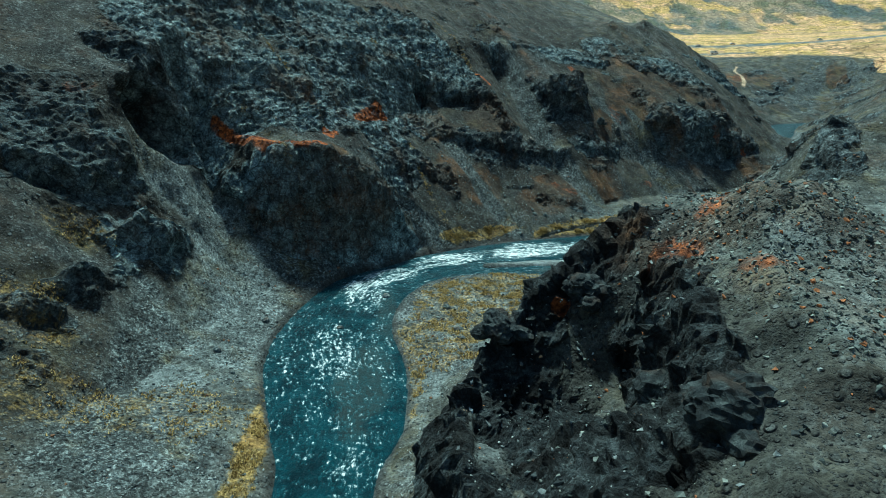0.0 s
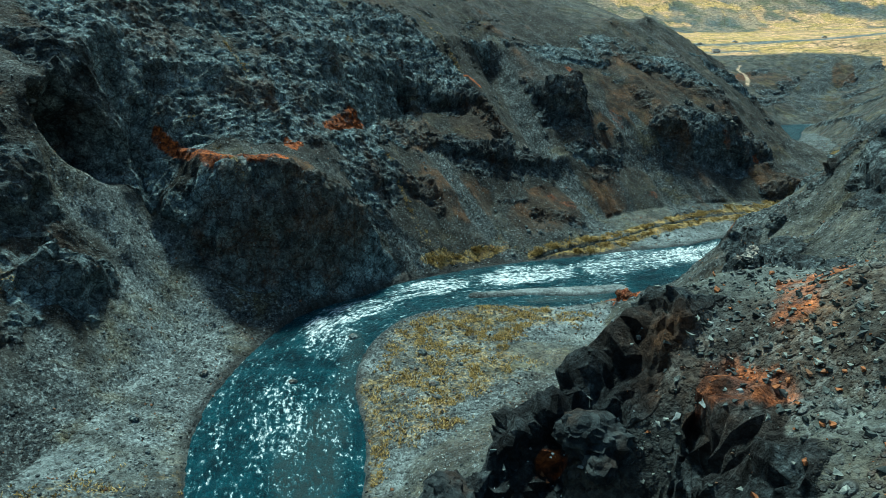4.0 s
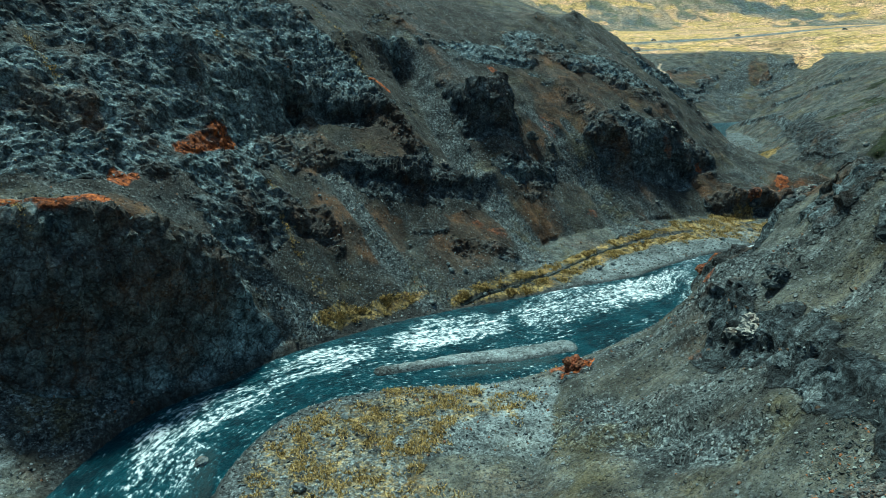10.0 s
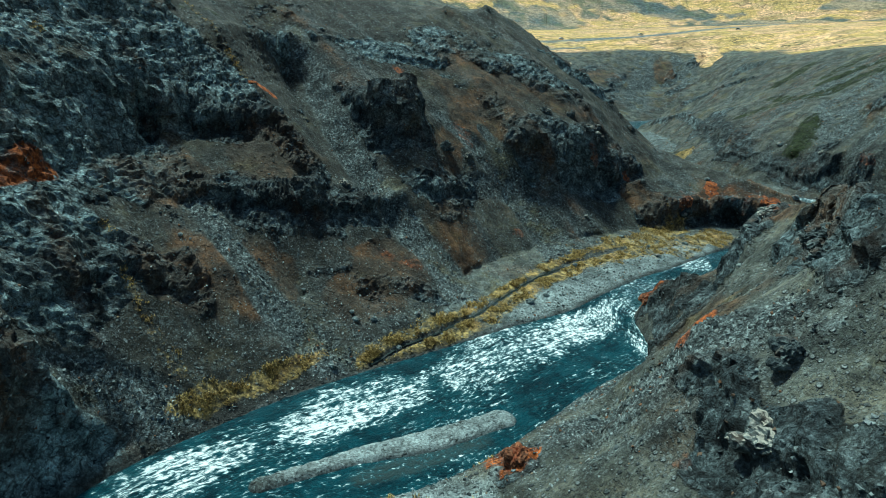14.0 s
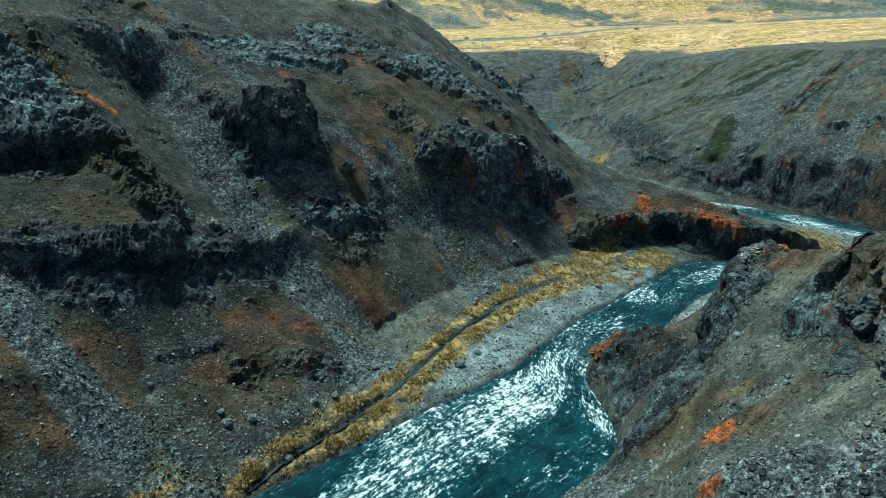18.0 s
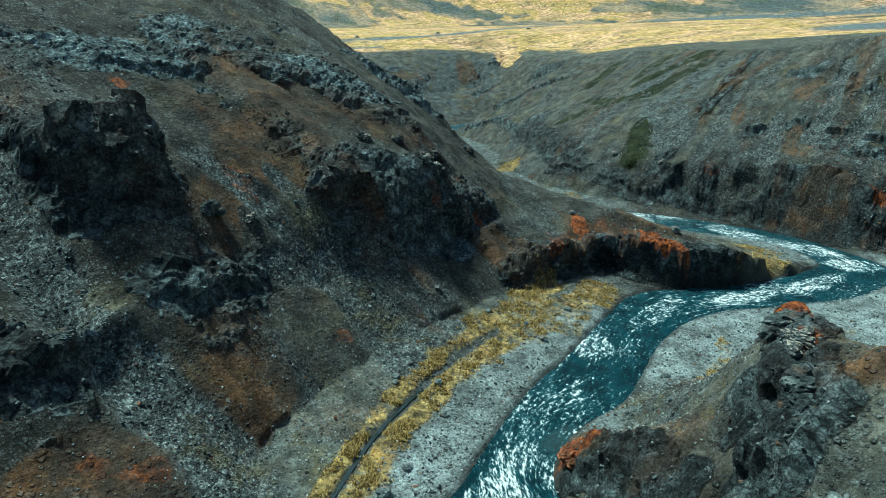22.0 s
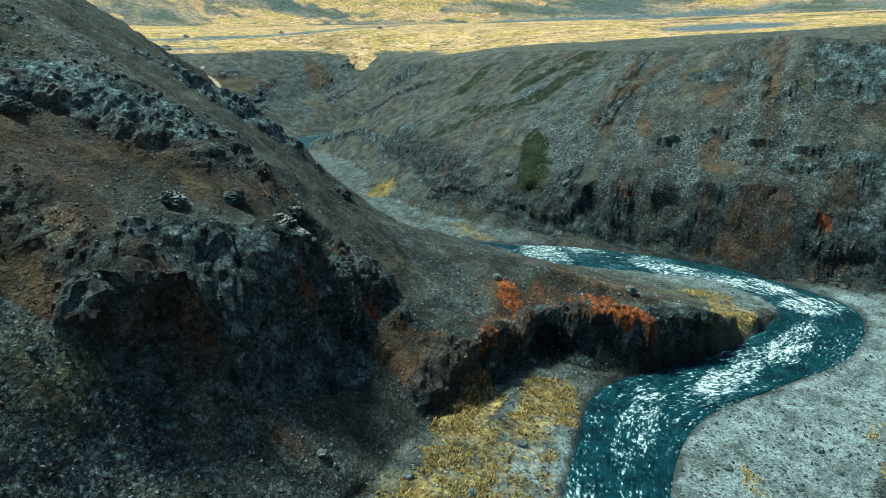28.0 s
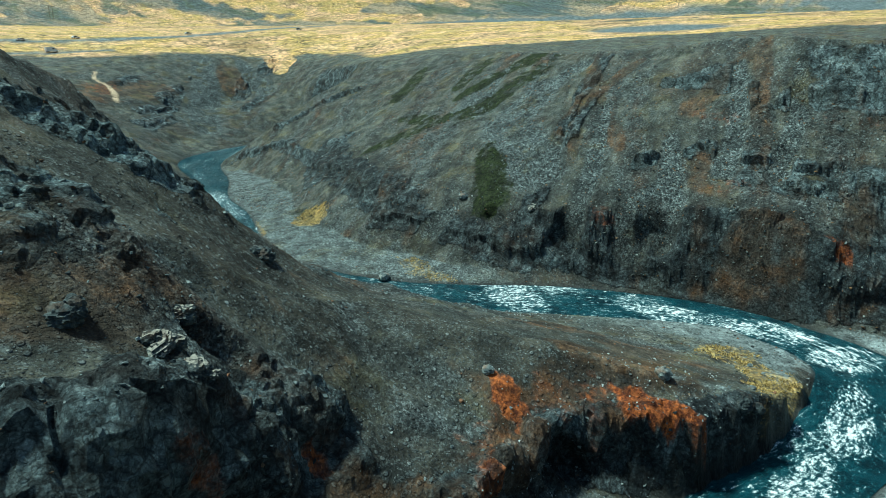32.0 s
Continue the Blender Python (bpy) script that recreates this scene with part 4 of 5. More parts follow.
def land(x, y):
    """Everything about the land at x, y: position after the crags, and the masks of its cover."""
    z = base_height(x, y)
    e = 0.6
    sx, sy = (base_height(x + e, y) - base_height(x - e, y)) / (2 * e), (base_height(x, y + e) - base_height(x, y - e)) / (2 * e)
    slope = np.hypot(sx, sy)
    far = smooth(500, 700, np.hypot(x - 60, y - 140))
    near = 1 - far
    inside = sample(river_map, RX0, RY0, 0.5, x, y)
    level = sample(level_map, RX0, RY0, 0.5, x, y)
    inside = np.where((x < RX0) | (x > RX0 + RN / 2) | (y < RY0) | (y > RY0 + RM / 2), -60, inside)
    off_bank = smooth(-0.5, -6, inside)
    # masks
    chute = np.zeros_like(x)
    for points, wide in CHUTES_WEST + CHUTES_EAST:
        chute = np.maximum(chute, ribbon(x, y, points, wide))
    wx, wy = x + 1.6 * fbm(x / 7, y / 7, octaves=3, seed=5), y + 1.6 * fbm(x / 7, y / 7, octaves=3, seed=9)
    up_x, up_y = sx / (slope + 1e-6), sy / (slope + 1e-6)
    crag, bulge = np.zeros_like(x), np.zeros_like(x)
    for points, wide, out in CRAGS_WEST + CRAGS_MAIN + CRAGS_EAST + CRAGS_BANK + CRAGS_FAR + CRAGS_GORGE:
        share, above = ledge(wx, wy, points, wide, up_x, up_y)
        brow = smooth(-0.22, 0.02, above) * smooth(1.05, 0.15, above)
        foot = smooth(-0.02, -0.3, above) * smooth(-1.1, -0.55, above)
        bulge = np.where(share > crag, out * (0.5 * brow - 0.35 * foot + 0.1), bulge)
        crag = np.maximum(crag, share)
    left_side = smooth(3, -3, x - np.interp(y, [95, 102, 109, 118, 128, 136, 145, 152, 153], [-12, -5, 3, 17, 43, 62, 85, 105, 150])) * smooth(330, 300, y)
    far_side = smooth(146, 152, x) * (1 - left_side)
    south = smooth(112, 98, y) * smooth(-18, -24, x)

    def rills(wide, long, seed):
        """Streaks that run down the slopes."""
        def run(ax, ay, k):
            return fbm((x * ax + y * ay) / wide, (y * ax - x * ay) / long, octaves=4, gain=0.55, seed=seed + k)
        main = run(0.86, 0.5, 0) * (1 - south) + run(0.25, 0.97, 5) * south
        return main * left_side + run(-0.3, 0.95, 10) * far_side + run(0.55, 0.83, 15) * (1 - left_side) * (1 - far_side)
    streak = rills(2.6, 30, 200)
    rill = rills(7, 60, 230)
    patchy = fbm(x / 8, y / 8, z / 2.4, octaves=5, gain=0.55, seed=23)
    natural = smooth(0.95, 1.5, slope + 0.5 * fbm(x / 11, y / 11, z / 6, octaves=4, seed=21))
    right_bank = (1 - left_side) * (1 - far_side) * smooth(48, 60, y)
    natural = natural * (1 - 0.75 * right_bank)
    rock = np.clip(np.maximum.reduce([crag * (0.85 + 0.45 * patchy + 0.25 * streak), natural * (0.8 - 0.5 * left_side), 0.75 * smooth(0.24, 0.5, patchy + 0.25 * rill - 0.12 * (1 - left_side)) * smooth(0.4, 0.7, slope)]), 0, 1) * (1 - 0.95 * chute) * near * smooth(0.3, 0.55, slope + 0.25 * crag)
    bulge *= 1 - 0.8 * chute
    face = patches(x, y, FACES, 0.5, 6, 173) * (1 - 0.95 * chute) * near
    rock = np.maximum(rock, np.clip(face * (0.8 + 0.5 * patchy + 0.3 * streak), 0, 1))
    # forms along the slope's normal
    n = np.stack([-sx, -sy, np.ones_like(x)]) / np.sqrt(1 + slope ** 2)
    steep = smooth(0.15, 0.6, slope) * near * off_bank
    ribs = fbm(x / 16, y / 16, z / 20, octaves=3, seed=31, ridged=True)
    push = (0.45 * streak + 0.6 * rill) * steep * (1 - 0.55 * far_side) + 0.9 * ribs * steep - 0.35 * chute * steep
    push += rock * off_bank * (bulge * 1.1 + 0.6 * fbm(x / 6, y / 6, z / 3.5, octaves=4, gain=0.55, seed=33, ridged=True))
    hard = rock * off_bank > 0.03
    hx, hy, hz = (v[hard] for v in (x, y, z))
    wob = 0.5 * fbm(hx / 2, hy / 2, hz / 2, octaves=2, seed=39)
    broken = 0.12 * facets(hx + wob, hy, hz * 1.6, 2.8, 1) + 0.26 * facets(hx, hy + wob, hz * 1.3, 1.4, 2) + 0.4 * facets(hx, hy, hz, 0.75, 3)
    push[hard] += (rock * off_bank * (1 - 0.3 * far_side))[hard] * broken
    crisp = hard & (((x < 19) & (y < 44)) | ((x < -4) & (y > 88) & (y < 114)))
    push[crisp] += (rock * off_bank)[crisp] * (0.4 * facets(x[crisp], y[crisp], z[crisp], 0.45, 4) + 0.35 * fbm(x[crisp] / 1.1, y[crisp] / 1.1, z[crisp] / 0.8, octaves=3, gain=0.6, seed=181))
    for row in HOLLOWS:
        push -= row[5] * smooth(0.1, 0.7, blob(x, y, *row[:5]) + 0.15 * fbm(x / 2, y / 2, octaves=2, seed=35))
    # soft ground: hummocks and gravel
    flat_scree = np.maximum(chute, smooth(0.35, 0.12, slope))
    push += near * (1 - rock) * (0.2 * fbm(x / 3, y / 3, octaves=4, gain=0.6, seed=51) + (0.05 + 0.1 * flat_scree) * fbm(x / 0.9, y / 0.9, octaves=2, seed=53)) * smooth(-0.3, -2.5, inside)
    strata = z + 1.2 * fbm(x / 12, y / 12, octaves=3, seed=57)
    step = strata / 4.2
    terrace = (np.floor(step) + smooth(0.55, 0.95, step - np.floor(step)) - step) * 4.2
    lift = 0.22 * rock * terrace * off_bank * (1 - 0.2 * far_side)
    px, py, pz = x + n[0] * push, y + n[1] * push, z + n[2] * push + lift
    for kx, ky, rx, ry, turn, tall in KNOBS:
        pz = pz + tall * smooth(0.35, 1.15, blob(x, y, kx, ky, rx, ry, turn))
    # the river bed and the gravel island in it
    bed = level - 0.25 - 0.6 * smooth(0, 4, inside)
    island = ribbon(x, y, [(8, 102.6), (17, 104.8), (25, 106), (32, 107.8)], 1.5)
    bed = np.maximum(bed, np.where(island > 0.05, level - 0.5 + 0.95 * island, -99))
    ditch = ribbon(x, y, DITCH, 0.5)
    pz = pz - 0.32 * ditch * near
    wet_in = smooth(-0.7, 0.3, inside)
    pz = pz * (1 - wet_in) + bed * wet_in
    px, py = px * (1 - wet_in) + x * wet_in, py * (1 - wet_in) + y * wet_in
    pz = np.where(inside < -0.2, np.maximum(pz, level + 0.08), pz)
    masks = {}
    masks["rock"] = rock
    flat = smooth(0.35, 0.12, slope) * smooth(-30, -14, inside) * (1 - 0.85 * left_side * smooth(-6, -9, inside) * smooth(100, 108, y) * smooth(150, 140, x))
    masks["scree"] = np.clip(np.maximum.reduce([chute, 0.95 * flat, 0.75 * smooth(-0.1, 0.45, rill + 0.5 * streak + 0.3 * fbm(x / 13, y / 13, octaves=3, seed=61)), island, 0.85 * far]), 0, 1)
    soils = patches(x, y, SOILS, 0.6, 6, 78)
    masks["scree"] = masks["scree"] * (1 - 0.75 * soils)
    bands = np.maximum.reduce([ribbon(x, y, line, 1.1) for line in RUST_BANDS])
    masks["rust"] = np.maximum(patches(x, y, RUSTS, 0.8, 1.6, 63), bands * (0.95 + 0.5 * fbm(x / 1.3, y / 1.3, octaves=3, seed=74)))
    masks["brown"] = np.clip(0.22 + 0.12 * far_side + 0.14 * left_side + 0.5 * streak + 0.5 * rill + 0.7 * patches(x, y, BROWNS, 0.7, 5, 64) + 0.75 * np.maximum.reduce([ribbon(x, y, line, 2.2) for line in BROWN_BANDS]), 0, 1) * (1 - 0.8 * flat) * (1 - 0.9 * chute) * near
    masks["grass"] = np.maximum(patches(x, y, GRASSES + GRASSES_MORE, 0.6, 3.0, 65), (0.85 + 0.5 * fbm(x / 2.5, y / 2.5, octaves=3, seed=76)) * ribbon(x, y, [(a + 0.2, b - 0.4) for a, b in DITCH], 2.9)) * (1 - 0.8 * ditch) * (1 - island) * smooth(0.0, -0.6, inside)
    masks["grass"] = np.maximum(masks["grass"], 0.42 * np.maximum.reduce([ribbon(x, y, line, 0.8) for line in VEINS]))
    masks["moss"] = np.maximum(patches(x, y, MOSSES, 0.9, 4.0, 66), np.maximum.reduce([ribbon(x, y, line, 3.6) for line in MOSS_BANDS]) * (1.15 + 0.8 * fbm(x / 3, y / 3, octaves=3, seed=77))) * (0.85 + 0.4 * streak)
    # steep left and far slopes: dark ground with their shade put into the colour
    masks["slope_shade"] = (left_side * (1 - 0.25 * smooth(36, 54, x) * smooth(96, 84, x)) + far_side * (0.35 + 0.65 * smooth(-0.05, 0.35, streak + 0.6 * rill))) * near * smooth(0.25, 0.5, slope) * (1 - 0.9 * chute)
    masks["slope_shade"] = np.maximum(masks["slope_shade"], 0.8 * patches(x, y, TONGUE, 0.3, 5, 175))
    masks["slope_shade"] = np.maximum(masks["slope_shade"], 0.4 * right_bank * smooth(0.25, 0.5, slope) * (1 - 0.9 * chute))
    top = smooth(12, 16, x) * smooth(66, 58, y) * (1 - left_side) * smooth(0.9, 0.5, slope)
    bar = patches(x, y, [(5, 80, 14, 22, 0)], 0.4, 6, 79)
    masks["pebble"] = np.maximum(flat * near * (1 - soils) * (1 - 0.7 * bar), 0.8 * top)
    masks["pebble"] = np.maximum(masks["pebble"], 0.4 * ribbon(x, y, CHUTES_WEST[0][0], CHUTES_WEST[0][1]))
    masks["scree"] = np.maximum(masks["scree"], 0.35 * top)
    masks["pebble"] = masks["pebble"] * (1 - 0.65 * smooth(132, 140, x) * smooth(170, 185, y))
    masks["hill"] = far
    masks["blue"] = np.clip(np.maximum(patches(x, y, BLUES, 0.6, 7, 73), face * smooth(-46, -40, x)) + 0.1 * far_side, 0, 1) * (1 - 0.6 * far_side)
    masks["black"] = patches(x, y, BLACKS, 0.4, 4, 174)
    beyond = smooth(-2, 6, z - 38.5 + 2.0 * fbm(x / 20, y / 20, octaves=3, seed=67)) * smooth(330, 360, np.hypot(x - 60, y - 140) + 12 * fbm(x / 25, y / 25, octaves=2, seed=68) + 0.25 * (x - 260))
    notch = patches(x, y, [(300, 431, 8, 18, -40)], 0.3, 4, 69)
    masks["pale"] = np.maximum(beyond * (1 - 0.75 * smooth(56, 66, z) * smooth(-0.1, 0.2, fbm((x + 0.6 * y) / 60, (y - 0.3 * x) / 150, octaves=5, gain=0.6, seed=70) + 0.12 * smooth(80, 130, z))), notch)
    road = np.maximum(ribbon(x, y, ROAD, 6.5), np.maximum(ribbon(x, y, GRAVEL_PLAIN, 26.0), patches(x, y, [(430, 262, 30, 46, -35)], 0.2, 12, 75)))
    masks["tarmac"] = np.clip(np.maximum(road, ribbon(x, y, SIDE_ROAD, 3.0)), 0, 1)
    masks["path"] = ribbon(x, y, FOOTPATH, 1.0)
    masks["wet"] = smooth(-1.3, -0.2, inside + 0.5 * fbm(x / 2, y / 2, octaves=2, seed=72)) * (1 - 0.9 * island)
    masks["wet"] = np.maximum(masks["wet"], 0.6 * ditch)
    return px, py, pz, masks


def grid_mesh(name, px, py, pz, masks, material, smooth_shade=True, uv=None):
    """A sheet of quads with its masks as attributes."""
    n, m = px.shape
    co = np.stack([px, py, pz], -1).reshape(-1, 3).astype(np.float32)
    idx = np.arange(n * m).reshape(n, m)
    quads = np.stack([idx[:-1, :-1], idx[1:, :-1], idx[1:, 1:], idx[:-1, 1:]], -1).reshape(-1, 4).astype(np.int32)
    me = bpy.data.meshes.new(name)
    me.vertices.add(len(co))
    me.vertices.foreach_set("co", co.ravel())
    me.loops.add(quads.size)
    me.loops.foreach_set("vertex_index", quads.ravel())
    me.polygons.add(len(quads))
    me.polygons.foreach_set("loop_start", np.arange(0, quads.size, 4, dtype=np.int32))
    me.update(calc_edges=True)
    me.polygons.foreach_set("use_smooth", np.full(len(quads), smooth_shade) if np.isscalar(smooth_shade) else smooth_shade[:-1, :-1].ravel())
    for key, value in masks.items():
        layer = me.attributes.new(key, "FLOAT", "POINT")
        layer.data.foreach_set("value", np.clip(value, 0, 1).astype(np.float32).ravel())
    if uv is not None:
        layer = me.uv_layers.new(name="flow")
        layer.data.foreach_set("uv", uv.reshape(-1, 2)[quads.ravel()].astype(np.float32).ravel())
    me.materials.append(material)
    return me


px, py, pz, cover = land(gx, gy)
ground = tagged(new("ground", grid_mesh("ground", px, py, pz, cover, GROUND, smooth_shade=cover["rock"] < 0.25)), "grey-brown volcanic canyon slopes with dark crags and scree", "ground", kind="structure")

# ---- the river ----
def river_mesh():
    rows = RIVER[::1]
    c = np.linspace(-0.06, 1.06, 44)[None, :]
    x = rows[:, :1] * (1 - c) + rows[:, 2:3] * c
    y = rows[:, 1:2] * (1 - c) + rows[:, 3:4] * c
    wide = np.hypot(rows[:, 0] - rows[:, 2], rows[:, 1] - rows[:, 3])[:, None]
    mid = np.stack([(rows[:, 0] + rows[:, 2]) / 2, (rows[:, 1] + rows[:, 3]) / 2], 1)
    along = np.concatenate([[0], np.cumsum(np.hypot(*np.diff(mid, axis=0).T))])[:, None]
    s, a = along + 0 * c, (c - 0.5) * wide
    rough = patches(x, y, RAPIDS, 0.3, 3, 81)
    wave = 0.13 * fbm(s / 2.6, a / 1.7, octaves=4, gain=0.6, seed=83) * (0.5 + 1.6 * rough) * smooth(0, 0.1, np.minimum(c, 1 - c) + 0 * s)
    z = rows[:, 4:5] + wave
    masks = {"foam": np.maximum(rough, 0.1 + 0.6 * fbm(s / 9, a / 4, octaves=3, seed=87)), "shallow": patches(x, y, SHALLOWS, 0.4, 3, 85)}
    return grid_mesh("river", x, y, z, masks, WATER, uv=np.stack([s, a], -1))


RAPIDS = [(-10, 96, 8, 3, 45), (-12, 87, 3, 7, 0, 0.8), (-14, 70, 4, 7, 10, 0.7), (0, 105, 8, 3, 35), (18, 114, 10, 4, 25, 0.9), (38, 122, 12, 5, 28), (52, 127, 8, 4, 30), (58, 122, 2.5, 6, -25), (62, 129, 2, 4, -20),
          (84, 146, 4, 2.5, 30, 0.8), (100, 149, 8, 2, 15, 0.7), (118, 146, 8, 2, -10, 0.9), (135, 143, 9, 2.2, 0), (152, 144, 4, 5, 45), (156, 156, 3.5, 8, 0), (155, 170, 4, 9, -15, 0.8), (147, 192, 4, 8, -30, 0.8), (60, 133, 3, 2, 0, 0.8), (160, 295, 5, 14, -20, 0.6)]
SHALLOWS = [(-9, 62, 3, 10, 0, 0.5), (-8, 80, 1.5, 8, 5, 0.4), (22, 103, 8, 1.5, 15, 0.6), (66, 133, 3, 1.5, 0, 0.5)]
river = tagged(new("river", river_mesh()), "teal glacial river with white rapids in its bends", "river", kind="structure")

# ---- loose stones: scree, river gravel and broken blocks under the crags ----
def stone_shapes(count, rng):
    """Angular stones: boxes with their corners knocked about."""
    box = np.array([(a, b, c) for a in (-1, 1) for b in (-1, 1) for c in (-1, 1)], float)
    return [(box * (1, 0.8, 0.55)) * rng.uniform(0.35, 1.1, (8, 1)) + rng.uniform(-0.36, 0.36, (8, 3)) for _ in range(count)]


BOX_FACES = np.array([(0, 1, 3, 2), (4, 6, 7, 5), (0, 4, 5, 1), (2, 3, 7, 6), (0, 2, 6, 4), (1, 5, 7, 3)], np.int32)


def surface_points(weight, count, rng):
    """Places on the land, picked by a weight a cell."""
    w = np.maximum(weight * cell_area, 0).ravel()
    pick = rng.choice(len(w), size=count, p=w / w.sum())
    i, j = np.unravel_index(pick, weight.shape)
    u, v = rng.random(count), rng.random(count)
    at = lambda a: (a[i, j] * (1 - u) + a[i + 1, j] * u) * (1 - v) + (a[i, j + 1] * (1 - u) + a[i + 1, j + 1] * u) * v
    return np.stack([at(px), at(py), at(pz)], 1), (i, j)


def stones(name, weight, count, small, large, material, label, seed, power=2.5, sink=0.15, flat=1.0):
    rng = np.random.default_rng(seed)
    place, _ = surface_points(weight, count, rng)
    size = small + (large - small) * rng.random(count) ** power
    shapes = np.array(stone_shapes(24, rng))
    pts = shapes[rng.integers(0, 24, count)] * (1, 1, flat)
    ang = rng.uniform(0, 2 * math.pi, count)
    tip = rng.uniform(-0.5, 0.5, (count, 2))
    c, s = np.cos(ang)[:, None], np.sin(ang)[:, None]
    x, y, z = pts[..., 0], pts[..., 1], pts[..., 2]
    x, y = x * c - y * s, x * s + y * c
    z = z + x * tip[:, :1] + y * tip[:, 1:]
    co = np.stack([x, y, z], -1) * (size / 2)[:, None, None] + place[:, None, :]
    co[..., 2] += (size * (0.3 - sink))[:, None]
    faces = (BOX_FACES[None] + (np.arange(count) * 8)[:, None, None]).reshape(-1, 4)
    me = bpy.data.meshes.new(name)
    me.vertices.add(count * 8)
    me.vertices.foreach_set("co", co.astype(np.float32).ravel())
    me.loops.add(faces.size)
    me.loops.foreach_set("vertex_index", faces.astype(np.int32).ravel())
    me.polygons.add(len(faces))
    me.polygons.foreach_set("loop_start", np.arange(0, faces.size, 4, dtype=np.int32))
    me.update(calc_edges=True)
    me.polygons.foreach_set("use_smooth", np.zeros(len(faces), bool))
    me.materials.append(material)
    return tagged(new(name, me), label, "stones", kind="stuff")


def stone_material(name, dark, mid, light, warm=(0.2, 0.1, 0.05), warmth=0.08):
    n = Nodes(name)
    r = n.island()
    colour = n.ramp(r, (0.1, dark), (0.55, mid), (0.95, light))
    hot = n.math("GREATER_THAN", n.math("FRACT", n.math("MULTIPLY", r, 37.7)), 1 - warmth)
    colour = n.mix(hot, colour, warm)
    grain = n.noise(5.0, 5, 0.7)
    colour = n.mix(n.band(grain, 0.35, 0.7, 0.0, 0.55), colour, dark)
    return n.done(colour, 0.85, n.bump(grain, 0.6, 0.08), spec=0.3)


SCREE = stone_material("scree_stone", (0.03, 0.038, 0.04), (0.11, 0.132, 0.134), (0.33, 0.375, 0.37))
BASALT = stone_material("basalt_block", (0.014, 0.02, 0.023), (0.075, 0.098, 0.106), (0.22, 0.26, 0.26), (0.12, 0.075, 0.045), 0.1)
GRAVEL = stone_material("river_gravel", (0.09, 0.108, 0.112), (0.3, 0.345, 0.345), (0.52, 0.57, 0.56), (0.24, 0.17, 0.1), 0.08)
HILL_STONE = stone_material("hillside_stone", (0.02, 0.024, 0.025), (0.1, 0.115, 0.112), (0.34, 0.37, 0.35), (0.2, 0.12, 0.06), 0.22)
NEAR_STONE = stone_material("ridge_stone", (0.025, 0.034, 0.034), (0.1, 0.122, 0.115), (0.34, 0.38, 0.34), (0.36, 0.14, 0.05), 0.11)

cell = np.hypot(np.diff(px, axis=0)[:, :-1], np.diff(pz, axis=0)[:, :-1]) * np.hypot(np.diff(py, axis=1)[:-1], np.diff(pz, axis=1)[:-1])
cell_area = np.minimum(cell, 3.0)
cx, cy = gx[:-1, :-1], gy[:-1, :-1]
mask = {k: v[:-1, :-1] for k, v in cover.items()}
in_canyon = (cx > -52) & (cx < 190) & (cy > 14) & (cy < 300)
dry = (sample(river_map, RX0, RY0, 0.5, cx, cy) < -0.4) * in_canyon
closer = 1 / (1 + ((np.hypot(cx - 45, cy - 105)) / 70) ** 2)
loose = mask["scree"] * (1 - mask["rock"])
tame = 1 - 0.6 * mask["slope_shade"] * (1 - mask["scree"])
stones("scree_stones", dry * loose * closer, 30000, 0.08, 0.38, SCREE, "grey angular scree stones lying on the slopes", 1)
stones("slope_stones", dry * (1 - mask["rock"]) * (0.15 + mask["brown"]) * closer * tame, 12000, 0.06, 0.28, SCREE, "scattered grey stones on brown soil slopes", 2, 3)
stones("crag_blocks", dry * mask["rock"] * closer * (1 - 0.8 * (cx > 0) * (cy < 50)), 12000, 0.1, 0.4, BASALT, "broken dark basalt blocks on the crags", 3, 2.2, 0.3)
opposite = (cx > 158) * (cx < 232) * (cy > 138) * (cy < 300) * (sample(river_map, RX0, RY0, 0.5, cx, cy) < -1.5)
stones("hillside_stones", opposite * (0.35 + mask["scree"]) * (1 - 0.6 * mask["rock"]) * (1 - 0.8 * mask["moss"]), 12000, 0.12, 0.5, HILL_STONE, "grey and brown stones strewn over the steep hillside", 6, 2.6, 0.25)
bars = smooth(-26, -1.0, sample(river_map, RX0, RY0, 0.5, cx, cy)) * smooth(0.3, 0.05, np.abs(np.gradient(gy * 0 + pz, axis=0)[:-1, :-1]))
stones("river_gravel", dry * bars * (cx > -30) * closer * (1 - 0.9 * mask["grass"]), 17000, 0.06, 0.24, GRAVEL, "pale grey gravel and cobbles along the river", 4, 3)
ridge = dry * (cx > 1) * (cx < 40) * (cy > 15) * (cy < 66) * (pz[:-1, :-1] > 22)
stones("ridge_stones", ridge * (1 - 0.95 * mask["rock"]) * (1 - 0.8 * mask["black"]), 24000, 0.035, 0.26, NEAR_STONE, "grey and rust-red rubble on the ridge top", 5, 3.0)

# ---- things: helpers ----
def height(x, y):
    """Height of the finished ground at x, y, read from its sheet."""
    i, j = np.clip(np.searchsorted(XS, x) - 1, 0, len(XS) - 2), np.clip(np.searchsorted(YS, y) - 1, 0, len(YS) - 2)
    u, v = (x - XS[i]) / (XS[i + 1] - XS[i]), (y - YS[j]) / (YS[j + 1] - YS[j])
    return float((pz[i, j] * (1 - u) + pz[i + 1, j] * u) * (1 - v) + (pz[i, j + 1] * (1 - u) + pz[i + 1, j + 1] * u) * v)


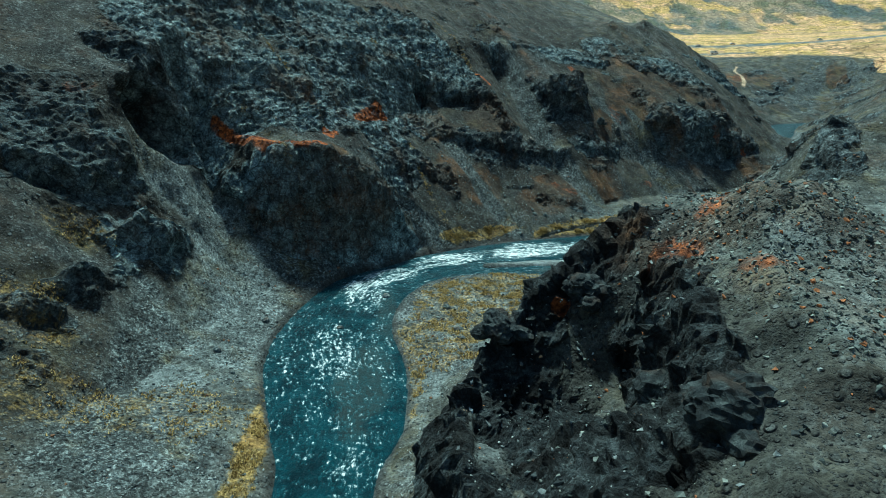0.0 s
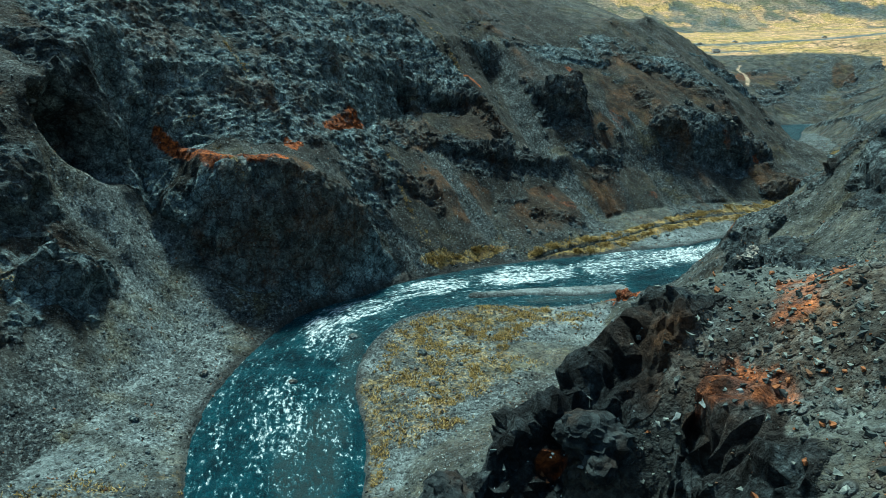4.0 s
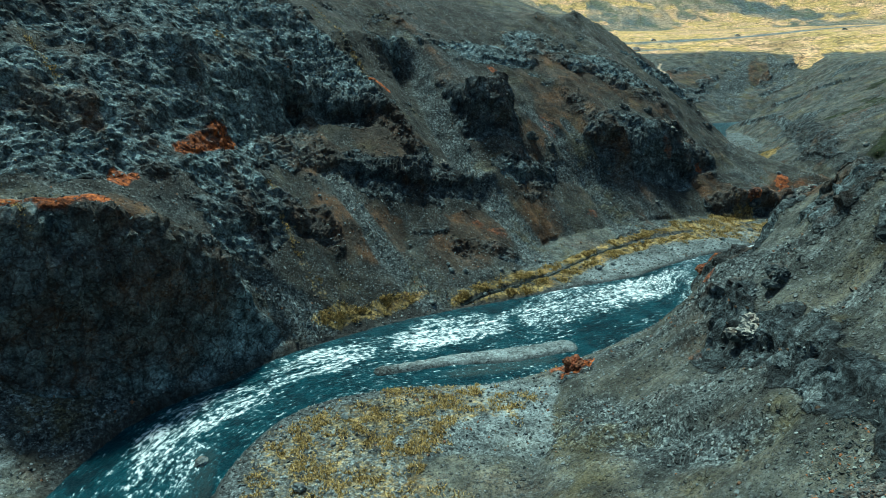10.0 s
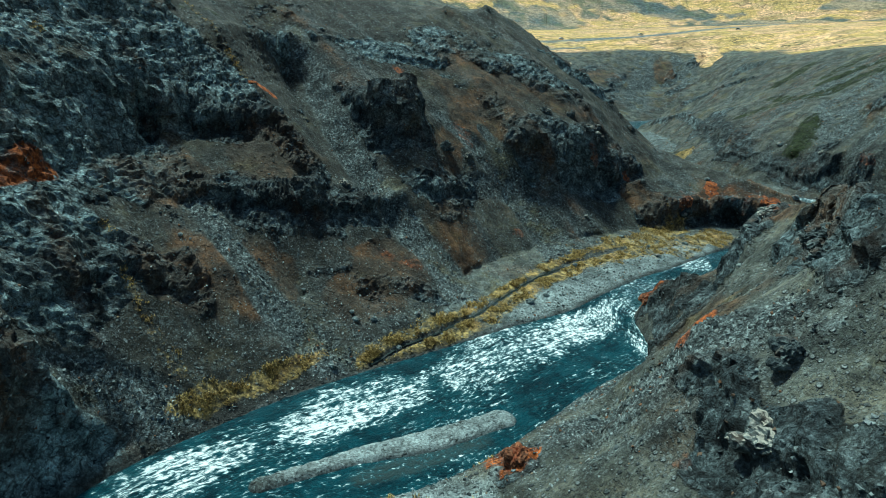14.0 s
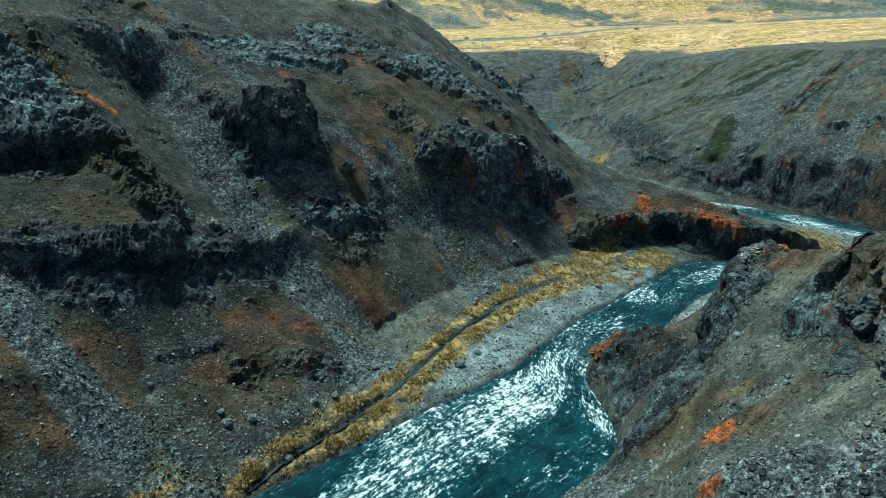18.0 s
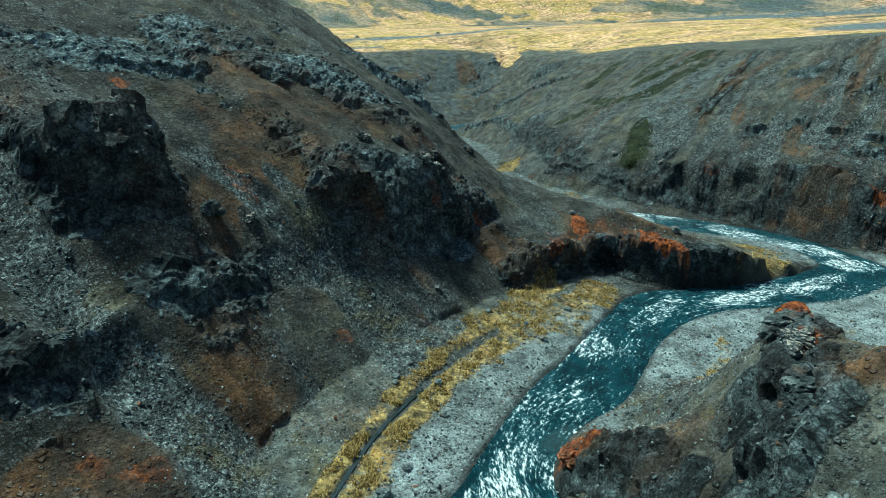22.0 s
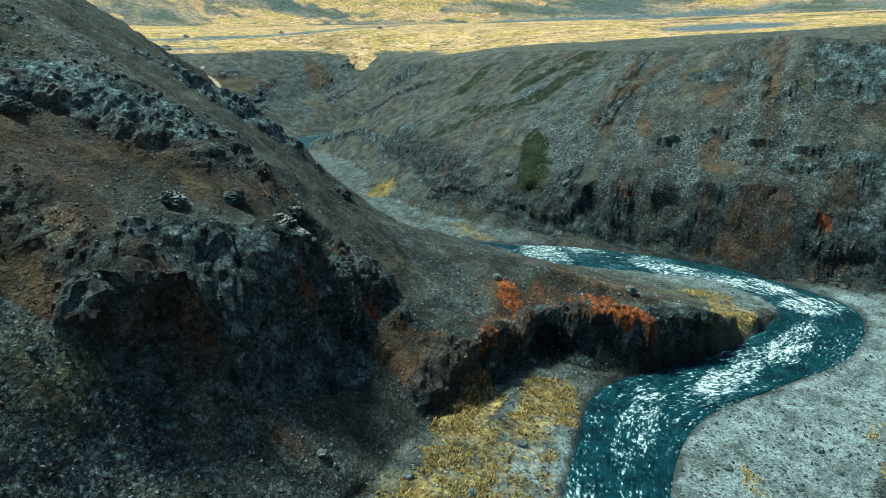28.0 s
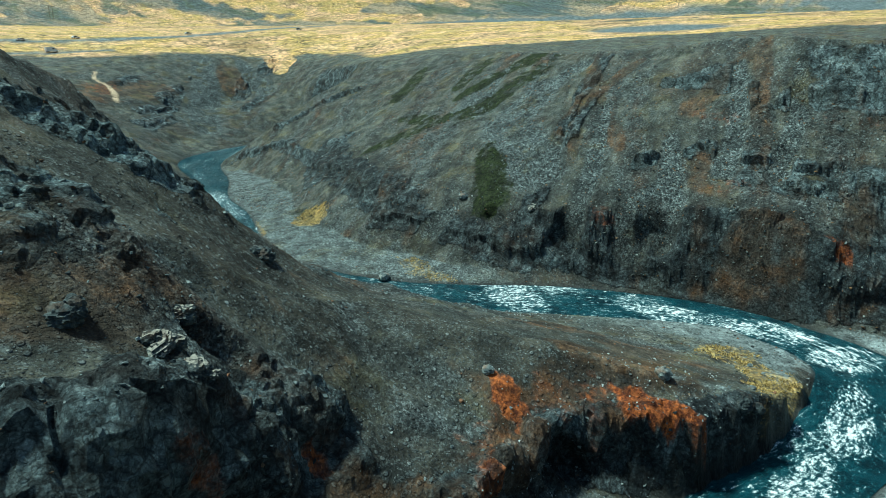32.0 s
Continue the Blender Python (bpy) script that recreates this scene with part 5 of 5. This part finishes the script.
def mesh_from(name, co, faces, material, smooth_shade=False):
    me = bpy.data.meshes.new(name)
    me.from_pydata([tuple(v) for v in co], [], [tuple(f) for f in faces])
    me.materials.append(material)
    if smooth_shade:
        me.polygons.foreach_set("use_smooth", np.ones(len(me.polygons), bool))
    return me


def part(name, bm, material, parent, label=""):
    """Links a bmesh as one mesh under its thing."""
    me = bpy.data.meshes.new(name)
    bm.to_mesh(me)
    bm.free()
    me.materials.append(material)
    ob = new(name, me)
    ob.parent = parent
    return tagged(ob, label)


def empty(name, m):
    ob = new(name)
    ob.matrix_world = m
    return ob


# ---- boulders and rock outcrops ----
def crag_material(name, cap, tone=(1.0, 1.0, 1.0)):
    n = Nodes(name)
    rock = n.ramp(n.noise(1.1, 8, 0.75), (0.36, (0.012, 0.016, 0.018)), (0.5, (0.05, 0.064, 0.068)), (0.64, (0.17, 0.2, 0.195)))
    rock = n.mix(n.band(n.noise(0.5, 4, seed=2), 0.52, 0.68, 0, 0.7), rock, (0.09, 0.06, 0.04))
    toned = n.tree.nodes.new("ShaderNodeVectorMath")
    toned.operation = "MULTIPLY"
    n.put(toned.inputs[0], rock)
    toned.inputs[1].default_value = tone
    rock = toned.outputs["Vector"]
    up = n.tree.nodes.new("ShaderNodeSeparateXYZ")
    n.put(up.inputs[0], n.tree.nodes.new("ShaderNodeNewGeometry").outputs["Normal"])
    top = n.math("ADD", up.outputs["Z"], n.math("MULTIPLY", n.math("SUBTRACT", n.noise(1.7, 5, 0.7, seed=3), 0.5), 1.6))
    colour = n.mix(n.band(top, 0.75, 1.05, 0, cap), rock, n.mix(n.noise(3.0, 4), (0.38, 0.34, 0.27), (0.74, 0.7, 0.6)))
    return n.done(colour, 0.9, n.bump(n.noise(3.5, 8, 0.7, seed=4), 0.9, 0.2), spec=0.25)


CRAG_ROCK = crag_material("crag_rock", 0.0)
CAPPED_ROCK = crag_material("white_capped_rock", 0.6)
BLACK_ROCK = crag_material("black_basalt", 0.0, (0.5, 0.52, 0.54))
BLOCK_ROCK = crag_material("grey_block", 0.0, (2.6, 2.5, 2.4))
RUST_ROCK = crag_material("rusty_rock", 0.0, (2.6, 0.85, 0.4))


def rock_lump(name, seed, size, material, block=0.26, fine=4):
    """An angular lump of rock, one mesh."""
    bm = bmesh.new()
    bmesh.ops.create_icosphere(bm, subdivisions=fine, radius=1.0)
    co = np.array([v.co for v in bm.verts])
    faces = [[v.index for v in f.verts] for f in bm.faces]
    bm.free()
    q = co * 2.2 + seed * 7.31
    r = 1 + 0.16 * fbm(q[:, 0], q[:, 1], q[:, 2], octaves=2, seed=seed) + 0.6 * block * facets(q[:, 0], q[:, 1], q[:, 2], 1.1, seed) + 0.7 * block * facets(q[:, 0], q[:, 1], q[:, 2] * 1.5, 0.5, seed + 3) + 0.22 * fbm(q[:, 0] * 3, q[:, 1] * 3, q[:, 2] * 4, octaves=3, gain=0.6, seed=seed + 5)
    co = co * r[:, None] * np.array(size) / 2
    return mesh_from(name, co, faces, material)


# place, size and coat: 0 dark crag, 1 white-capped, 2 black basalt, 3 rusty
OUTCROPS = [(39.5, 82.1, 3.0, 1), (67.8, 179.2, 2.1, 1), (77.9, 178, 2.2, 1), (78.5, 175.5, 1.9, 1), (14, 154.6, 1.9, 1), (17.1, 147, 1.6, 1), (21.4, 152.5, 1.8, 1), (35.1, 178, 1.9, 1), (58, 171.6, 1.9, 1), (81.4, 181.5, 1.8, 1),
            (46.9, 167.4, 1.6, 1), (163.2, 197.7, 2.1, 1), (66.6, 113.4, 2.2, 1), (34.2, 169.5, 1.8, 1)]
OUTCROPS_DARK = [(-12, 109.2, 2.6, 0), (59.6, 190.5, 3, 0), (42, 166.4, 2.6, 0), (74, 180.2, 2.2, 0), (10.4, 25.2, 3.2, 2), (10.0, 18.4, 3.0, 2), (3.2, 31.4, 2.2, 2), (8.3, 33, 2.4, 2), (43.8, 85.5, 2.6, 0), (63.5, 111, 2.6, 0),
                 (60.2, 108.6, 2.4, 0), (76, 118.8, 3, 0), (120.5, 151.8, 2.6, 2), (26, 151, 2.4, 0), (52, 92, 2.4, 0), (57.5, 97.5, 3, 0), (94.5, 164.5, 2.4, 2), (97, 193, 2.6, 0), (30.0, 98.4, 3.0, 3), (62.4, 128.4, 2.2, 3)]
COATS = [(CRAG_ROCK, "jagged dark basalt outcrop standing out of the slope"), (CAPPED_ROCK, "jagged basalt outcrop with a white lichen-stained top on the slope"), (BLACK_ROCK, "black fractured basalt outcrop on the cliff edge"), (RUST_ROCK, "rust-red rock knob beside the river")]
for k, (ox, oy, size, capped) in enumerate(OUTCROPS + OUTCROPS_DARK):
    rnd = random.Random(k)
    coat, words = COATS[capped]
    ob = empty("rock_outcrop", pose(ox, oy, height(ox, oy), 0, 0, rnd.uniform(0, 360)))
    for name, at, scale in (("main_block", (0, 0, 0.02), 0.95), ("side_block", (0.42, 0.18, -0.1), 0.6), ("top_block", (-0.18, 0.1, 0.24), 0.55), ("foot_block", (-0.4, -0.25, -0.14), 0.5)):
        wide = size * scale
        me = rock_lump(name, 4 * k + int(scale * 100), (wide * rnd.uniform(0.95, 1.3), wide * rnd.uniform(0.7, 1.0), wide * rnd.uniform(0.6, 0.85)), coat, 0.2 if scale > 0.9 else 0.26, 4 if scale > 0.9 else 3)
        block = new(name, me)
        block.parent = ob
        block.matrix_local = pose(at[0] * size, at[1] * size, at[2] * size, rnd.uniform(-14, 14), rnd.uniform(-14, 14), rnd.uniform(0, 360))
        tagged(block)
    tagged(ob, words, "rock", "rock outcrops")

BOULDERS = [(-8.8, 87.3, 1.1), (140.6, 216, 2.0), (79, 153.8, 0.7), (0.5, 82, 0.9), (46.6, 134.6, 1.1), (19.7, 127.7, 0.9), (28.2, 129.9, 0.8), (163.4, 214, 1.8), (116.7, 158.8, 1.5), (133.5, 214, 2.4), (88, 155, 0.9), (24.5, 124.3, 0.7), (30.5, 130.8, 0.8), (50, 136.5, 0.8), (99.5, 139.5, 0.8), (109, 134, 0.9), (16, 121, 0.9), (22, 128, 0.8), (-24, 76, 0.9), (-27, 66, 0.8), (-14, 76, 0.8), (104, 171, 1.1)]
for k, (ox, oy, size) in enumerate(BOULDERS):
    rnd = random.Random(100 + k)
    me = rock_lump("boulder", 60 + k, (size * 1.2, size, size * 0.8), BLOCK_ROCK, 0.25, 3)
    ob = new("boulder", me)
    level_here = float(sample(level_map, RX0, RY0, 0.5, np.array([ox]), np.array([oy]))[0])
    ob.matrix_world = pose(ox, oy, max(height(ox, oy), level_here - 0.15 * size) + 0.2 * size, 0, 0, rnd.uniform(0, 360))
    tagged(ob, "single grey boulder lying by the river" if size < 1.3 else "large grey boulder with a weathered face", "boulder", "boulders")

# loose blocks that lie singly on the scree and at its feet
def scattered_blocks(count, seed):
    rng = np.random.default_rng(seed)
    place, _ = surface_points(dry * (0.2 + mask["scree"]) * (1 - mask["rock"]) * (1 - mask["wet"]) * closer * (np.hypot(cx - 40, cy - 120) < 110), count, rng)
    for k, (bx, by, bz) in enumerate(place):
        size = float(0.45 + 0.55 * rng.random() ** 2)
        ob = new("rock_block", rock_lump("rock_block", 200 + k, (size * 1.25, size, size * 0.75), BLOCK_ROCK, 0.26, 2))
        ob.matrix_world = pose(bx, by, bz + 0.15 * size, rng.uniform(-12, 12), rng.uniform(-12, 12), rng.uniform(0, 360))
        tagged(ob, "angular grey block lying loose on the scree", "rock", "loose blocks")


scattered_blocks(120, 21)

# ---- dry grass tufts on the banks ----
def tufts(count, seed):
    rng = np.random.default_rng(seed)
    clump = smooth(-0.05, 0.3, fbm(cx / 1.3, cy / 1.3, octaves=3, seed=91))
    place, _ = surface_points(dry * mask["grass"] ** 2 * clump * closer * (1 - mask["wet"]), count, rng)
    blades = 5
    n = count * blades
    base = np.repeat(place, blades, 0) + np.concatenate([rng.normal(0, 0.1, (n, 2)), np.zeros((n, 1))], 1)
    a = rng.uniform(0, 2 * math.pi, n)
    tall, lean = rng.uniform(0.1, 0.3, n), rng.uniform(0.1, 0.3, n)
    side = np.stack([-np.sin(a), np.cos(a), 0 * a], 1) * rng.uniform(0.03, 0.07, n)[:, None]
    tip = base + np.stack([np.cos(a) * lean, np.sin(a) * lean, tall], 1)
    co = np.stack([base - side, base + side, tip], 1)
    faces = np.arange(n * 3).reshape(-1, 3)
    me = bpy.data.meshes.new("dry_grass")
    me.vertices.add(n * 3)
    me.vertices.foreach_set("co", co.astype(np.float32).ravel())
    me.loops.add(n * 3)
    me.loops.foreach_set("vertex_index", faces.astype(np.int32).ravel())
    me.polygons.add(n)
    me.polygons.foreach_set("loop_start", np.arange(0, n * 3, 3, dtype=np.int32))
    me.update(calc_edges=True)
    m = Nodes("dry_grass")
    r = m.island()
    me.materials.append(m.done(m.ramp(r, (0.1, (0.1, 0.072, 0.026)), (0.45, (0.3, 0.21, 0.075)), (0.75, (0.48, 0.35, 0.12)), (0.95, (0.64, 0.5, 0.22))), 0.9, spec=0.1))
    tagged(new("dry_grass", me), "ochre dry grass tufts along the river banks", "grass", kind="stuff")


tufts(15000, 9)

# ---- vehicles on the far road ----
def paint(name, colour, rough=0.35, metal=0.0):
    n = Nodes(name)
    dirt = n.noise(3.0, 4)
    return n.done(n.mix(n.band(dirt, 0.5, 0.8, 0, 0.25), colour, (0.2, 0.18, 0.15)), rough, metal=metal)


WHITE_PAINT, SILVER_PAINT, BLUE_PAINT = paint("white_paint", (0.8, 0.8, 0.79)), paint("silver_paint", (0.55, 0.57, 0.58), 0.3, 0.4), paint("blue_grey_paint", (0.2, 0.3, 0.36))
GLASS_DARK, RUBBER, STEEL, LAMP_GLASS, TIMBER = paint("tinted_glass", (0.02, 0.025, 0.03), 0.08), paint("tyre_rubber", (0.02, 0.02, 0.02), 0.9), paint("wheel_steel", (0.4, 0.4, 0.41), 0.35, 0.8), paint("lamp_glass", (0.7, 0.68, 0.6), 0.15), paint("pole_timber", (0.16, 0.12, 0.08), 0.85)


def prism(profile, half, bevel=0.06):
    """A side profile (x, z) drawn out to both sides."""
    bm = bmesh.new()
    rings = [[bm.verts.new((x, s * half, z)) for x, z in profile] for s in (-1, 1)]
    bm.faces.new(rings[0][::-1])
    bm.faces.new(rings[1])
    n = len(profile)
    for k in range(n):
        bm.faces.new((rings[0][k], rings[0][(k + 1) % n], rings[1][(k + 1) % n], rings[1][k]))
    bmesh.ops.recalc_face_normals(bm, faces=bm.faces[:])
    bmesh.ops.bevel(bm, geom=bm.edges[:], offset=bevel, segments=2, affect="EDGES")
    return bm


def slab(x0, x1, y0, y1, z0, z1):
    bm = bmesh.new()
    bmesh.ops.create_cube(bm, size=1.0, matrix=Matrix.Translation(((x0 + x1) / 2, (y0 + y1) / 2, (z0 + z1) / 2)) @ Matrix.Diagonal((x1 - x0, y1 - y0, z1 - z0, 1)))
    bmesh.ops.bevel(bm, geom=bm.edges[:], offset=0.012, segments=1, affect="EDGES")
    return bm


def vehicle(kind, x, y, turn, coat, label):
    van = kind == "van"
    long, half, tall = (5.6, 1.0, 2.5) if van else (4.4, 0.9, 1.55)
    ob = empty(kind, pose(x, y, height(x, y) + 0.03, 0, 0, turn))
    h = long / 2
    if van:
        body = [(-h, 0.4), (h, 0.4), (h, 1.05), (h - 0.9, 1.3), (h - 1.6, 2.3), (h - 1.9, tall), (-h, tall)]
    else:
        body = [(-h, 0.35), (h, 0.35), (h, 0.75), (h - 1.1, 0.92), (h - 1.8, tall - 0.05), (-h + 1.0, tall), (-h + 0.25, 1.0), (-h, 0.9)]
    part("body", prism(body, half), coat, ob)
    top, low = (2.05, 1.4) if van else (1.42, 0.98)
    for s in (-1, 1):
        part("side_window", slab(-h + (2.9 if van else 0.7), h - (1.75 if van else 1.75), s * half - 0.02, s * half + 0.02, low, top), GLASS_DARK, ob, "dark tinted side window")
        part("headlight", slab(h - 0.05, h + 0.03, s * half * 0.72 - 0.15, s * half * 0.72 + 0.15, 0.62, 0.78), LAMP_GLASS, ob)
        part("tail_light", slab(-h - 0.03, -h + 0.03, s * half * 0.8 - 0.1, s * half * 0.8 + 0.1, 0.7, 0.95), paint("red_lamp", (0.5, 0.02, 0.02)), ob)
        for wx in (-h + 0.95, h - 0.95):
            bm = bmesh.new()
            bmesh.ops.create_cone(bm, cap_ends=True, segments=16, radius1=0.34, radius2=0.34, depth=0.22, matrix=Matrix.Translation((wx, s * (half - 0.08), 0.34)) @ Matrix.Rotation(math.pi / 2, 4, "X"))
            tyre = part("wheel", bm, RUBBER, ob)
            bm = bmesh.new()
            bmesh.ops.create_cone(bm, cap_ends=True, segments=12, radius1=0.2, radius2=0.17, depth=0.25, matrix=Matrix.Translation((wx, s * (half - 0.08), 0.34)) @ Matrix.Rotation(math.pi / 2, 4, "X"))
            part("rim", bm, STEEL, tyre)
    bm = bmesh.new()
    (ax, az), (bx, bz) = ((h - 1.62, 2.27), (h - 0.95, 1.36)) if van else ((h - 1.78, 1.48), (h - 1.15, 0.97))
    quad = [bm.verts.new(v) for v in ((ax + 0.06, -half * 0.85, az), (bx + 0.06, -half * 0.85, bz), (bx + 0.06, half * 0.85, bz), (ax + 0.06, half * 0.85, az))]
    face = bm.faces.new(quad)
    back = bmesh.ops.extrude_face_region(bm, geom=[face])
    bmesh.ops.translate(bm, vec=(-0.05, 0, -0.02), verts=[v for v in back["geom"] if isinstance(v, bmesh.types.BMVert)])
    part("windscreen", bm, GLASS_DARK, ob, "dark windscreen")
    return tagged(ob, label, kind, "vehicles on the road")


vehicle("van", 208, 493.5, 4, WHITE_PAINT, "white camper van on the gravel side road")
vehicle("car", 309, 531, 0, SILVER_PAINT, "silver car on the grey valley road")
vehicle("car", 236, 527, 8, WHITE_PAINT, "small white car on the grey valley road")
vehicle("car", 207, 525, 190, WHITE_PAINT, "white estate car parked beside the road")
vehicle("car", 392, 517, -40, BLUE_PAINT, "blue-grey car on the bend of the valley road")


def utility_pole(x, y, turn):
    ob = empty("utility_pole", pose(x, y, height(x, y) - 0.2, 0, 0, turn))
    for s in (-1.8, 1.8):
        bm = bmesh.new()
        bmesh.ops.create_cone(bm, cap_ends=True, segments=10, radius1=0.2, radius2=0.13, depth=12.5, matrix=Matrix.Translation((s, 0, 6.25)))
        part("post", bm, TIMBER, ob)
    part("crossarm", slab(-3.4, 3.4, -0.12, 0.12, 11.4, 11.7), TIMBER, ob)
    for s in (-3.1, 0, 3.1):
        bm = bmesh.new()
        bmesh.ops.create_cone(bm, cap_ends=True, segments=8, radius1=0.12, radius2=0.07, depth=0.8, matrix=Matrix.Translation((s, 0, 11.0)))
        part("insulator", bm, STEEL, ob)
    return tagged(ob, "weathered wooden power pole on the far hillside", "pole", "power poles")


for x, y in ((340, 793), (255, 760), (430, 830)):
    utility_pole(x, y, 20)

# ---- grassed-over ditch water beside the gravel bar ----
def ditch_water():
    line = spline(np.array(DITCH[:6], float), 12)
    d = np.gradient(line, axis=0)
    d /= np.hypot(d[:, 0], d[:, 1])[:, None]
    c = np.linspace(-0.2, 0.2, 5)
    x = line[:, :1] - d[:, 1:] * c
    y = line[:, 1:] + d[:, :1] * c
    z = np.array([height(a, b) for a, b in line])
    z = (z + 0.1)[:, None] + 0 * c
    n = Nodes("still_water")
    mat = n.done(n.mix(n.noise(0.6, 4), (0.01, 0.014, 0.013), (0.035, 0.05, 0.05)), 0.12, n.bump(n.noise(3, 3), 0.1, 0.03))
    return grid_mesh("ditch_water", x, y, z, {}, mat)


tagged(new("water_ditch", ditch_water()), "dark still water in a grassy side channel", "water", kind="structure")
